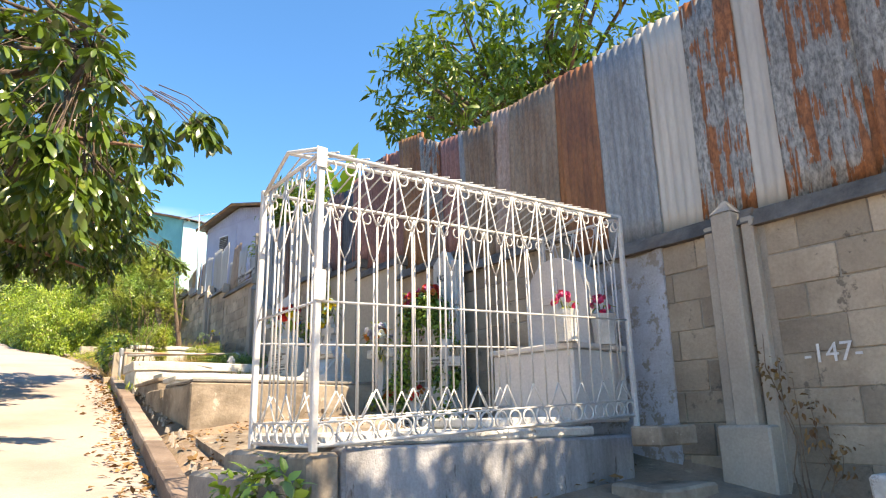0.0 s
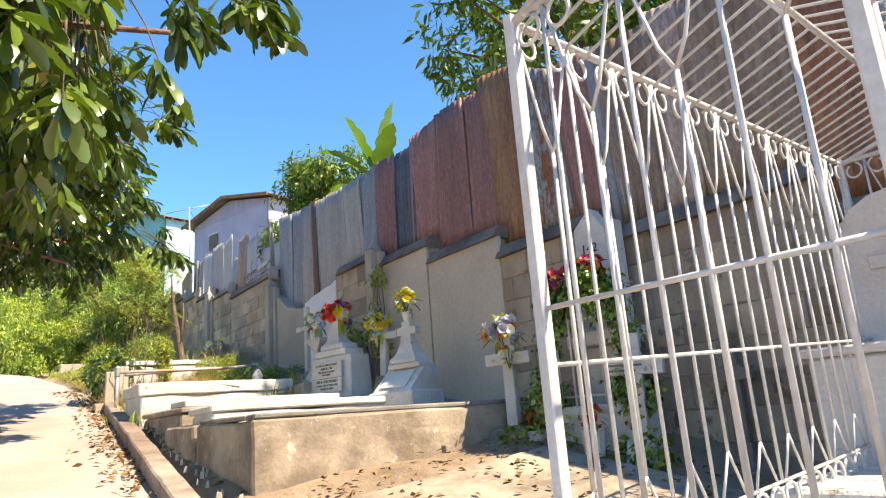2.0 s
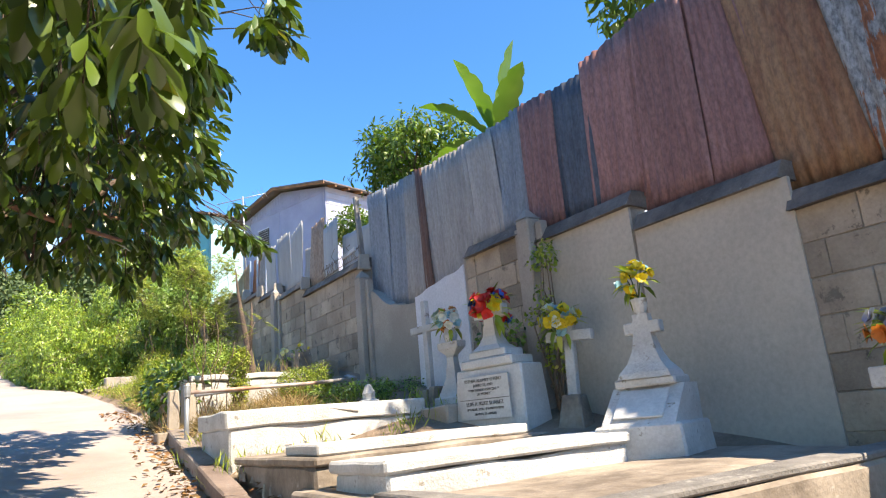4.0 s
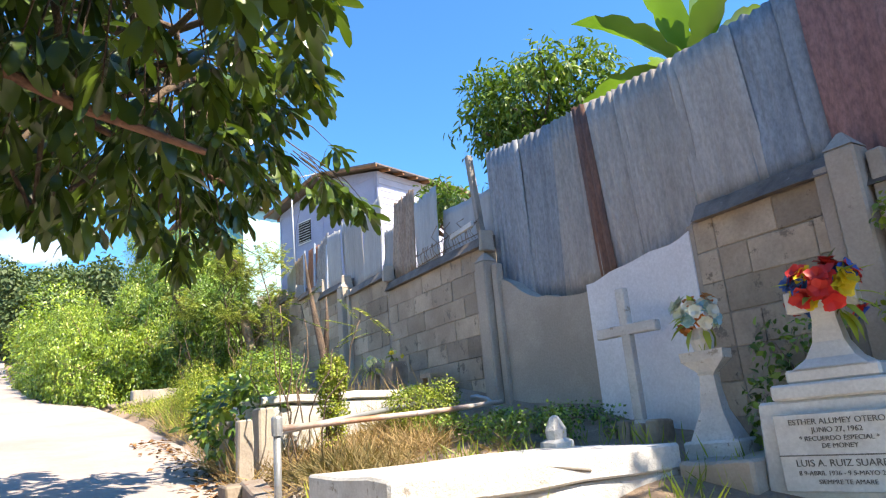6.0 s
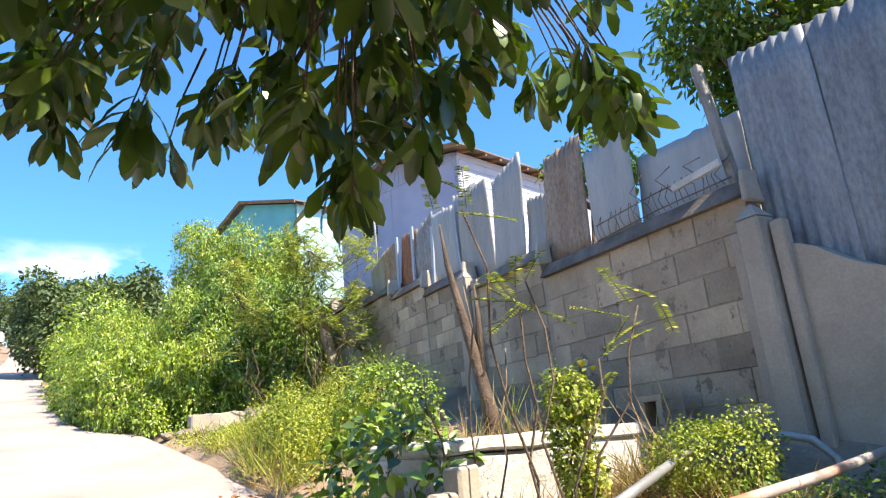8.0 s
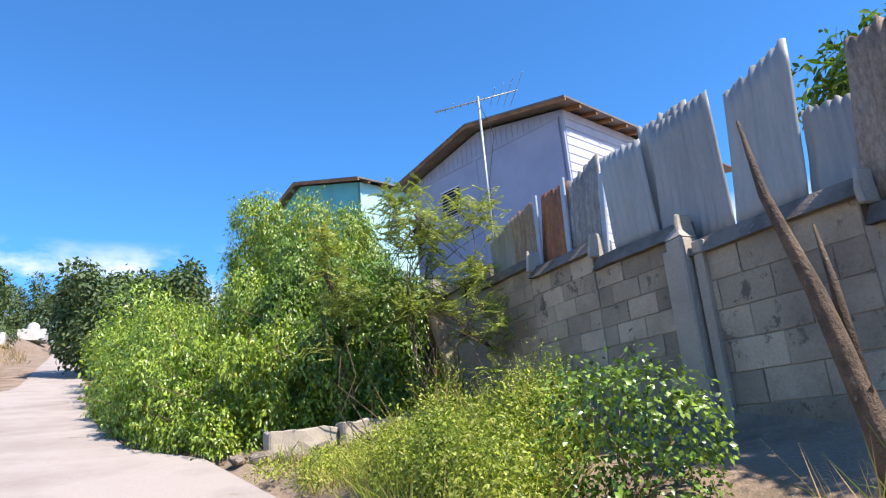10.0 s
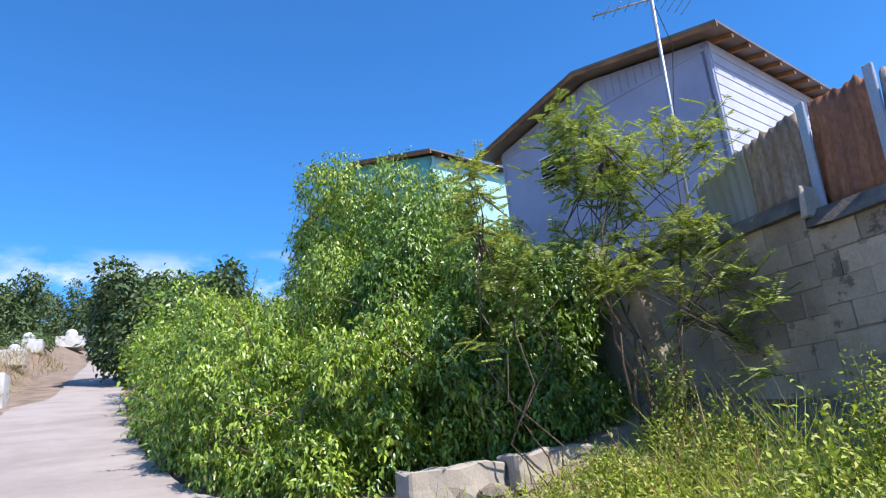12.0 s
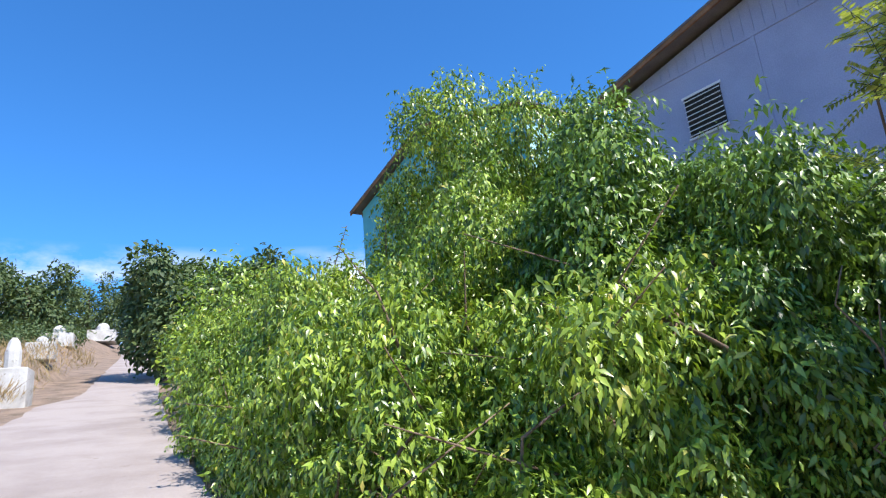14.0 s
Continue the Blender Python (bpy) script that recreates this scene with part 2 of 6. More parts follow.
ROOF = rough_mat("roof_sheet", (0.22, 0.19, 0.17), (0.15, 0.12, 0.11), scale=2, bump=0.1, rough=0.6, metal=0.2)
BLACK = rough_mat("black_paint", (0.035, 0.033, 0.03), (0.02, 0.02, 0.02), scale=8, bump=0.05)
INK = rough_mat("engraved_ink", (0.17, 0.16, 0.15), (0.12, 0.11, 0.1), scale=8, bump=0.05)
CHALK = rough_mat("chalk_paint", (0.72, 0.71, 0.70), (0.6, 0.59, 0.58), scale=8, bump=0.05)
LEAF_BIG = leaf_mat("broad_leaf", (0.028, 0.057, 0.011), (0.12, 0.185, 0.03), (0.26, 0.24, 0.05), 0.02, 0.28, 0.18, 0.8)
LEAF_MANGO = leaf_mat("mango_leaf", (0.045, 0.095, 0.018), (0.16, 0.245, 0.042), (0.26, 0.22, 0.06), 0.04, 0.42, 0.25)
LEAF_VINE = leaf_mat("vine_leaf", (0.04, 0.09, 0.012), (0.35, 0.47, 0.062), (0.50, 0.43, 0.10), 0.07, 0.36, 0.16, 0.6)
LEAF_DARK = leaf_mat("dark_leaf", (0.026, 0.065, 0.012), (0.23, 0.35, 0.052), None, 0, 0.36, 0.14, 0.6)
LEAF_FINE = leaf_mat("feathery_leaf", (0.17, 0.21, 0.055), (0.43, 0.45, 0.13), (0.46, 0.40, 0.15), 0.08, 0.55, 0.3)
LEAF_WEED = leaf_mat("weed_leaf", (0.08, 0.13, 0.018), (0.38, 0.43, 0.065), (0.52, 0.44, 0.17), 0.14, 0.5, 0.25)
LEAF_FAR = leaf_mat("far_leaf", (0.05, 0.085, 0.035), (0.125, 0.17, 0.065), None, 0, 0.6, 0.15)
LEAF_BANANA = leaf_mat("banana_leaf", (0.10, 0.19, 0.035), (0.19, 0.30, 0.06), None, 0, 0.4, 0.3)
DRY = leaf_mat("dry_grass", (0.26, 0.17, 0.09), (0.46, 0.33, 0.19), (0.15, 0.09, 0.05), 0.2, 0.7, 0.2, 0.2)
LITTER = leaf_mat("fallen_leaf", (0.13, 0.06, 0.03), (0.30, 0.17, 0.08), (0.09, 0.05, 0.03), 0.2, 0.7, 0.05, 0.2)
PETALS = {n: leaf_mat("petal_" + n, tuple(0.8 * v for v in c), c, None, 0, 0.5, 0.15) for n, c in {
    "red": (0.72, 0.035, 0.03), "pink": (0.75, 0.06, 0.22), "yellow": (0.80, 0.58, 0.03), "blue": (0.05, 0.13, 0.55), "white": (0.78, 0.76, 0.74),
    "lightblue": (0.30, 0.55, 0.75), "orange": (0.75, 0.22, 0.05), "magenta": (0.40, 0.03, 0.22), "cream": (0.72, 0.70, 0.40), "lilac": (0.40, 0.38, 0.62)}.items()}

# ---- mesh helpers ----
def link_mesh(name, me, mat, parent=None, label=""):
    if mat and not me.materials:
        me.materials.append(mat)
    ob = new(name, me)
    if parent:
        ob.parent = parent
    if label:
        ob["label"] = label
    return ob


def part(name, bm, mat, parent=None, label="", smooth=False):
    me = bpy.data.meshes.new(name)
    if smooth:
        for f in bm.faces:
            f.smooth = True
    bm.to_mesh(me)
    bm.free()
    return link_mesh(name, me, mat, parent, label)


def thing(name, at, label, category, group="", kind="", rz=0.0, rx=0.0, ry=0.0):
    ob = new(name)
    ob.empty_display_size = 0.2
    ob.matrix_world = pose(*at, rx, ry, rz)
    return tagged(ob, label, category, group, kind)


def add_box(bm, lo, hi, bevel=0.0, taper=None, turn=None):
    """A box between two corners; taper: (x, y) size of the top against the bottom."""
    r = bmesh.ops.create_cube(bm, size=1)
    vs = r["verts"]
    lo, hi = Vector(lo), Vector(hi)
    mid, size = (lo + hi) / 2, hi - lo
    for v in vs:
        k = taper if taper and v.co.z > 0 else (1, 1)
        v.co = Vector((v.co.x * size.x * k[0], v.co.y * size.y * k[1], v.co.z * size.z)) + mid
    if bevel:
        es = list({e for v in vs for e in v.link_edges})
        r2 = bmesh.ops.bevel(bm, geom=es, offset=bevel, segments=1, affect="EDGES")
        vs = list({v for f in r2["faces"] for v in f.verts} | {v for v in vs if v.is_valid})
    if turn:
        bmesh.ops.transform(bm, matrix=turn, verts=[v for v in vs if v.is_valid])
    return vs


def box(lo, hi, bevel=0.0, taper=None, turn=None):
    bm = bmesh.new()
    add_box(bm, lo, hi, bevel, taper, turn)
    return bm


def rough_up(bm, amount, scale=3.0, seed=0.0):
    """Knocks surfaces out of true, so that nothing cast by hand is dead straight."""
    for v in bm.verts:
        n = noise.noise_vector(v.co * scale + Vector((seed, seed * 1.7, 0)))
        v.co += n * amount
    return bm


def cut_up(bm, n):
    bmesh.ops.subdivide_edges(bm, edges=bm.edges[:], cuts=n, use_grid_fill=True)
    return bm


def tube_data(pts, radii, sides=6, close=False):
    """Vertices and faces of a tube through points."""
    pts = [Vector(p) for p in pts]
    n = len(pts)
    if not hasattr(radii, "__len__"):
        radii = [radii] * n
    verts, faces = [], []
    last = None
    for i, p in enumerate(pts):
        if close:
            d = pts[(i + 1) % n] - pts[i - 1]
        else:
            d = pts[min(i + 1, n - 1)] - pts[max(i - 1, 0)]
        d.normalize()
        side = last if last else (Vector((0, 0, 1)) if abs(d.z) < 0.9 else Vector((1, 0, 0)))
        a = d.cross(side).normalized()
        b = a.cross(d).normalized()
        last = b
        for k in range(sides):
            w = 2 * math.pi * k / sides
            verts.append(p + (a * math.cos(w) + b * math.sin(w)) * radii[i])
    for i in range(n if close else n - 1):
        j = (i + 1) % n
        for k in range(sides):
            k2 = (k + 1) % sides
            faces.append((i * sides + k, i * sides + k2, j * sides + k2, j * sides + k))
    if not close:
        faces.append(tuple(range(sides))[::-1])
        faces.append(tuple((n - 1) * sides + k for k in range(sides)))
    return verts, faces


def tubes_mesh(name, tubes, smooth=True):
    """One mesh of several tubes: (points, radii[, sides[, close]])."""
    V, F = [], []
    for tb in tubes:
        v, f = tube_data(*tb)
        o = len(V)
        V += [tuple(p) for p in v]
        F += [tuple(i + o for i in q) for q in f]
    me = bpy.data.meshes.new(name)
    me.from_pydata(V, [], F)
    if smooth:
        me.polygons.foreach_set("use_smooth", [True] * len(F))
    me.update()
    return me


def lathe(profile, sides=12, square=False):
    """A turned (or square) body from (radius, height) pairs."""
    bm = bmesh.new()
    rings = []
    n = 4 if square else sides
    for r, z in profile:
        ring = []
        for k in range(n):
            w = 2 * math.pi * (k + (0.5 if square else 0)) / n
            q = r * (math.sqrt(2) if square else 1)
            ring.append(bm.verts.new((q * math.cos(w), q * math.sin(w), z)))
        rings.append(ring)
    for a, b in zip(rings, rings[1:]):
        for k in range(n):
            bm.faces.new((a[k], a[(k + 1) % n], b[(k + 1) % n], b[k]))
    bm.faces.new(rings[0][::-1])
    bm.faces.new(rings[-1])
    return bm


def leaf_mesh(name, at, ahead, up, length, width, stations, droop=0.25, fold=0.25):
    """Many leaves as one mesh. at, ahead, up: N x 3; stations: (part of the length, part of the half width)."""
    at, ahead, up = (np.asarray(a, float) for a in (at, ahead, up))
    N = len(at)
    ahead = ahead / (np.linalg.norm(ahead, axis=1, keepdims=True) + 1e-9)
    side = np.cross(ahead, up)
    side /= np.linalg.norm(side, axis=1, keepdims=True) + 1e-9
    nrm = np.cross(side, ahead)
    length, width = np.broadcast_to(length, N)[:, None], np.broadcast_to(width, N)[:, None]
    cols = [at]
    for s, w in stations:
        mid = at + ahead * length * s - nrm * length * droop * s * s
        lift = nrm * width * w * 0.5 * fold
        cols += [mid + side * width * w * 0.5 + lift, mid, mid - side * width * w * 0.5 + lift]
    cols.append(at + ahead * length - nrm * length * droop)
    k = len(cols)
    V = np.stack(cols, 1).reshape(-1, 3)
    F = [(0, 1, 2), (0, 2, 3)]
    m = len(stations)
    for i in range(m - 1):
        a = 1 + 3 * i
        F += [(a, a + 3, a + 4), (a, a + 4, a + 1), (a + 1, a + 4, a + 5), (a + 1, a + 5, a + 2)]
    a = 1 + 3 * (m - 1)
    F += [(a, k - 1, a + 1), (a + 1, k - 1, a + 2)]
    F = (np.arange(N)[:, None, None] * k + np.array(F)[None]).reshape(-1, 3)
    me = bpy.data.meshes.new(name)
    me.vertices.add(len(V))
    me.vertices.foreach_set("co", V.ravel())
    me.loops.add(F.size)
    me.loops.foreach_set("vertex_index", F.ravel().astype(np.int32))
    me.polygons.add(len(F))
    me.polygons.foreach_set("loop_start", np.arange(0, F.size, 3, dtype=np.int32))
    me.polygons.foreach_set("use_smooth", np.ones(len(F), bool))
    me.update(calc_edges=True)
    return me


BROAD = [(0.35, 0.62), (0.7, 1.0), (0.92, 0.62)]
LANCE = [(0.3, 0.95), (0.65, 0.8)]
OVAL = [(0.45, 1.0)]
BLADE = [(0.5, 0.8)]


def unit(v):
    return v / (np.linalg.norm(v, axis=-1, keepdims=True) + 1e-9)


def shell_points(rng, blobs, count, jitter=0.12, inside=0.18):
    """Points and outward directions on the outer skin of a heap of ellipsoids (x, y, z, rx, ry, rz)."""
    B = np.array(blobs, float)
    area = (B[:, 3] * B[:, 4] + B[:, 4] * B[:, 5] + B[:, 3] * B[:, 5])
    pick = rng.choice(len(B), count * 2, p=area / area.sum())
    d = unit(rng.normal(size=(count * 2, 3)))
    b = B[pick]
    depth = 1 + rng.normal(size=(count * 2, 1)) * jitter - np.abs(rng.normal(size=(count * 2, 1))) * jitter * 0.7
    p = b[:, :3] + d * b[:, 3:] * depth
    n = unit(d / b[:, 3:])
    keep = np.ones(len(p), bool)
    for i, e in enumerate(B):
        q = (((p - e[:3]) / e[3:]) ** 2).sum(1)
        keep &= (q > (1 - inside) ** 2) | (pick == i)
    return p[keep][:count], n[keep][:count]


def foliage(name, rng, blobs, count, length, width, mat, parent, stations=OVAL, jitter=0.12, hang=0.6, droop=0.3, label="", ground=None, inside=0.18, spray=1):
    """A crown of leaves on the skin of a heap of ellipsoids; spray: leaves that share a drooping twig."""
    p, n = shell_points(rng, blobs, count // spray, jitter, inside)
    if spray > 1:
        way = unit(n * 0.7 + rng.normal(size=n.shape) * 0.5 + np.array([0, 0, -0.45]))
        k = np.tile(np.arange(spray) - spray / 2, len(p))[:, None]
        p, n, way = (np.repeat(a, spray, 0) for a in (p, n, way))
        p = p + way * k * length * 0.42 + np.array([0, 0, -1]) * (k * k) * length * 0.02
        n = unit(n + rng.normal(size=n.shape) * 0.3)
    if ground is not None:
        g = np.array([ground(x, y) for x, y in p[:, :2]])
        ok = p[:, 2] > g + 0.01
        p, n = p[ok], n[ok]
    N = len(p)
    ahead = unit(n * 0.8 + rng.normal(size=(N, 3)) * 0.6 + np.array([0, 0, -hang]))
    up = unit(n + np.array([0, 0, 0.7]) + rng.normal(size=(N, 3)) * 0.35)
    L = length * rng.uniform(0.6, 1.25, N)
    me = leaf_mesh(name, p, ahead, up, L, L * width / length, stations, droop)
    ob = tagged(link_mesh(name, me, mat, parent, label), kind="stuff")
    if parent:
        ob.matrix_parent_inverse = parent.matrix_world.inverted()
    return ob


# ---- lie of the land ----
WALL_X = 3.82


def kerb_x(y):
    """The right-hand edge of the lane."""
    return float(np.interp(y, (-40, 0, 13, 15, 17, 19.3, 20.3, 22.5, 27, 35, 60, 100), (-2.4, 0.65, 1.64, 1.56, 1.4, 1.1, 0.5, 0.15, -0.2, -0.6, -1.7, -5.0)))


def road_z(y):
    if y < -30:
        return -4.5
    return 0.15 * y if y < 35 else 5.25 + 0.185 * (y - 35) if y < 95 else 16.35


def ground_z(x, y):
    r, k = road_z(y), kerb_x(y)
    if x <= k:
        left = k - float(np.interp(y, (0, 20, 26, 28, 33, 36, 60), (3.8, 3.4, 1.75, 2.2, 2.3, 1.75, 1.9)))
        return r + (float(np.interp(y, (33, 42), (0.35, 1.0))) * min(1.0, (left - x) / 1.2) if x < left else 0.0)
    rise = 0.2 + 0.015 * min(max(y, 0), 30)
    step = float(np.interp(y, (11.3, 12.4), (0.12, 0.0)))
    f = min(1.0, (x - k) / (WALL_X - k))
    up = r + step + (f if y < 15.2 else f * f) * (rise + 0.12 - step)
    return up + (min(0.55, (x - WALL_X) * 3) if x > WALL_X else 0.0)


def sheet(name, xs, ys, z, mat):
    V = [(x, y, z(x, y)) for y in ys for x in xs]
    n = len(xs)
    F = [(j * n + i, j * n + i + 1, (j + 1) * n + i + 1, (j + 1) * n + i) for j in range(len(ys) - 1) for i in range(n - 1)]
    me = bpy.data.meshes.new(name)
    me.from_pydata(V, [], F)
    me.polygons.foreach_set("use_smooth", [True] * len(F))
    return link_mesh(name, me, mat)


def soil_z(x, y):
    wob = noise.noise(Vector((x * 1.3, y * 1.3, 0))) * 0.05 + noise.noise(Vector((x * 5, y * 5, 3))) * 0.02
    k = kerb_x(y)
    if k - 4 < x < k + (0.12 if y < 11.5 else 0.2):
        return min(ground_z(x, y), road_z(y)) - 0.04 if x < k else ground_z(x, y) - 0.1
    return ground_z(x, y) + wob


xs = [-400, -150, -60, -25, -12, -7, -5] + [-4 + 0.2 * i for i in range(40)] + [4.1, 4.4, 5, 6, 8, 12, 25, 60, 150, 400]
ys = [-300, -100, -40, -30, -15, -8] + [-4 + 0.2 * i for i in range(139)] + [24 + i for i in range(24)] + [50, 55, 60, 67, 75, 85, 95, 130, 200, 400, 800]
tagged(sheet("ground", xs, ys, soil_z, SOIL), "dry brown soil with leaf litter", "ground", kind="structure")


def road_surface(x, y):
    return road_z(y) + 0.006 * noise.noise(Vector((x * 2, y * 2, 5)))


def road_edge_sheet():
    V, F = [], []
    ys2 = [-30, -15, -8, -4] + [-3 + 0.25 * i for i in range(115)] + [26 + 0.5 * i for i in range(44)] + [50, 55, 60, 67, 75, 85, 95]
    n = 15
    for y in ys2:
        right = kerb_x(y) - 0.02 + (0.06 * noise.noise(Vector((0, y * 1.5, 0))) if y > 11.6 else 0)
        left = right - float(np.interp(y, (0, 20, 26, 28, 33, 36, 60), (3.8, 3.4, 1.75, 2.2, 2.3, 1.75, 1.9)))
        left += 0.12 * noise.noise(Vector((3, y * 0.9, 0)))
        for i in range(n):
            x = left + (right - left) * i / (n - 1)
            V.append((x, y, road_surface(x, y)))
    for j in range(len(ys2) - 1):
        F += [(j * n + i, j * n + i + 1, (j + 1) * n + i + 1, (j + 1) * n + i) for i in range(n - 1)]
    me = bpy.data.meshes.new("road")
    me.from_pydata(V, [], F)
    me.polygons.foreach_set("use_smooth", [True] * len(F))
    return link_mesh("road", me, ROAD)


tagged(road_edge_sheet(), "worn pale concrete lane climbing the hill", "road", kind="structure")

# kerb of cast lengths
kerb = thing("kerb", (0.65, 0, 0), "low cement kerb with worn red-brown face", "kerb", kind="structure")
y = -3.0
rng = np.random.default_rng(5)
while y < 11.4:
    L = 1.0
    bm = box((-0.075, 0.004, -0.2), (0.075, L - 0.008, 0.125), 0.012)
    rough_up(cut_up(bm, 2), 0.008, 5, y)
    top = part("kerb_stone", bm, KERB_RED if rng.random() < 0.55 else KERB, kerb)
    q = Vector((kerb_x(y), y, road_z(y)))
    e = Vector((kerb_x(y + L), y + L, road_z(y + L)))
    top.matrix_parent_inverse = kerb.matrix_world.inverted()
    top.matrix_basis = Matrix.Translation(q) @ (e - q).to_track_quat("Y", "Z").to_matrix().to_4x4()
    y += L

# ---- boundary wall ----
# stretches between steps: y from, y to, top of the cap
STEPS = [(-4.0, 2.3, 2.38), (2.3, 4.0, 2.40), (4.0, 5.6, 2.68), (5.6, 6.78, 2.86), (6.78, 7.87, 3.06), (7.87, 9.0, 3.25), (9.0, 9.95, 3.38), (12.25, 14.3, 3.86),
         (14.3, 15.55, 4.03), (15.55, 16.5, 4.2), (16.5, 17.43, 4.36), (17.43, 18.4, 4.48), (18.4, 19.6, 4.62), (19.6, 21.0, 4.75)]
BACK = WALL_X + 0.16
wall = thing("wall_east", (WALL_X, 8, road_z(8)), "weathered concrete block cemetery wall with stepped stained cap", "wall", kind="structure")


def wall_part(name, bm, mat, label=""):
    ob = part(name, bm, mat, wall, label)
    ob.matrix_parent_inverse = wall.matrix_world.inverted()
    return ob


for a, b, top in STEPS:
    wall_part("wall_core", box((WALL_X + 0.012, a, ground_z(WALL_X, a) - 0.4), (BACK, b, top - 0.1)), MORTAR)
    bm = bmesh.new()
    add_box(bm, (WALL_X - 0.05, a - 0.03, top - 0.115), (BACK + 0.04, b - 0.033, top), 0.0)
    for v in bm.verts:
        if v.co.z > top - 0.01 and v.co.x < WALL_X:
            v.co.x += 0.075
    rough_up(cut_up(bm, 3), 0.012, 4, a)
    wall_part("cap", bm, CAP)
# Added pale end pieces: sunlight on the cap's end faces, put in as colour.
for a, b, top in STEPS[7:]:
    stub = cut_up(box((WALL_X - 0.07, a - 0.075, top - 0.17), (WALL_X + 0.1, a - 0.032, top + 0.035), 0.01, (0.8, 0.6)), 2)
    wall_part("stub", rough_up(stub, 0.014, 9, a), PLASTER, "broken cement stub at a step of the cap, made pale for its sunlit end")
# broken stretch with the torn-off top
bm = bmesh.new()
cols, seg = [], 26
for i in range(seg + 1):
    yy = 9.95 + 2.3 * i / seg
    k = (yy - 9.95) / 2.3
    top = 3.26 - 0.22 * math.sin(min(1, k * 1.15) * math.pi) + 0.2 * max(0, k - 0.75) / 0.25 + 0.03 * noise.noise(Vector((0, yy * 6, 0)))
    lowz = ground_z(WALL_X, yy) - 0.4
    cols.append([bm.verts.new(p) for p in ((WALL_X, yy, lowz), (WALL_X, yy, top), (BACK, yy, top + 0.03 * noise.noise(Vector((5, yy * 7, 0)))), (BACK, yy, lowz))])
for c0, c1 in zip(cols, cols[1:]):
    for i in range(3):
        bm.faces.new((c0[i], c0[i + 1], c1[i + 1], c1[i]))
bm.faces.new(cols[0][::-1])
bm.faces.new(cols[-1])
wall_part("broken_wall", bm, PLASTER, "grey plaster stretch with broken top")


def panel(name, a, b, z0, z1, mat, label, proud=0.008, slope0=0.0, slope1=0.0, ragged=0.0):
    """A skin of plaster or paint on the wall's face, with an uneven edge."""
    bm = bmesh.new()
    n = 12
    rows = []
    for i in range(n + 1):
        yy = a + (b - a) * i / n
        k = i / n
        lo_, hi_ = z0 + slope0 * k, z1 + slope1 * k
        hi_ += ragged * noise.noise(Vector((yy * 3, 0, 2)))
        yo = ragged * 0.4 * noise.noise(Vector((yy, 9, 0)))
        rows.append([bm.verts.new((WALL_X - proud, yy + yo, lo_)), bm.verts.new((WALL_X - proud, yy, hi_)), bm.verts.new((WALL_X + 0.02, yy, hi_)), bm.verts.new((WALL_X + 0.02, yy + yo, lo_))])
    for r0, r1 in zip(rows, rows[1:]):
        for i in range(3):
            bm.faces.new((r0[i], r0[i + 1], r1[i + 1], r1[i]))
    bm.faces.new(rows[0][::-1])
    bm.faces.new(rows[-1])
    return wall_part(name, bm, mat, label)


panel("plaster", 6.72, 7.84, 1.2, 2.945, CREAM, "smooth cream plaster panel", 0.012)
panel("plaster", 7.87, 8.8, 1.3, 3.13, CREAM, "smooth cream plaster panel", 0.012)
panel("white_paint", 2.96, 3.9, 0.7, 2.285, PEELING, "whitewashed patch behind the iron cage", 0.014, 0.1, 0.0, 0.05)
panel("white_paint", 9.98, 10.95, 1.9, 3.22, PATCH, "white painted patch", 0.012, 0.1, -0.12, 0.08)
# pilasters
for py, ptop in ((2.42, 2.38), (8.95, 3.36), (12.2, 3.58), (15.52, 4.06)):
    gz = ground_z(WALL_X, py)
    pil = bmesh.new()
    add_box(pil, (WALL_X - 0.1, py - 0.075, gz - 0.2), (WALL_X + 0.05, py + 0.075, ptop), 0.012)
    add_box(pil, (WALL_X - 0.1, py - 0.075, ptop), (WALL_X + 0.05, py + 0.075, ptop + 0.09), 0, (0.15, 0.15))
    for s in (-1, 1):
        add_box(pil, (WALL_X - 0.04, py + s * 0.135 - 0.04, gz - 0.2), (WALL_X + 0.04, py + s * 0.135 + 0.04, ptop - 0.05), 0.008)
    if py < 3:
        add_box(pil, (WALL_X - 0.14, py - 0.17, gz - 0.2), (WALL_X + 0.03, py + 0.17, gz + 0.35), 0.012)
    rough_up(pil, 0.006, 4, py)
    wall_part("pilaster", pil, PLASTER, "grey plaster pilaster with pointed cap")

# ---- corrugated sheet fence ----
def sheet_bm(w0, w1, h0, h1, seed, ragged=0.015, pitch=0.076, amp=0.0085, flat=False):
    """A corrugated sheet, its foot at z = 0, with its own lean and a torn edge. w0, w1: foot and top width; h0, h1: height at either side."""
    r = random.Random(seed)
    n = max(4, int(max(w0, w1) / pitch * 4))
    bm = bmesh.new()
    rows = 7
    grid = []
    for j in range(rows + 1):
        k = j / rows
        row = []
        for i in range(n + 1):
            u = i / n
            w = w0 + (w1 - w0) * k
            h = h0 + (h1 - h0) * u
            x = amp * math.cos(2 * math.pi * u * w0 / pitch) if not flat else amp * math.cos(2 * math.pi * k * h / pitch * 0.999)
            x += 0.012 * math.sin(k * 3 + seed) + 0.01 * noise.noise(Vector((u * 3, k * 3, seed)))
            z = h * k + (ragged * noise.noise(Vector((u * 9, seed, 0))) if j == rows else 0)
            row.append(bm.verts.new((x, u * w - w / 2, z)))
        grid.append(row)
    for a, b in zip(grid, grid[1:]):
        for i in range(n):
            bm.faces.new((a[i], a[i + 1], b[i + 1], b[i]))
    return bm


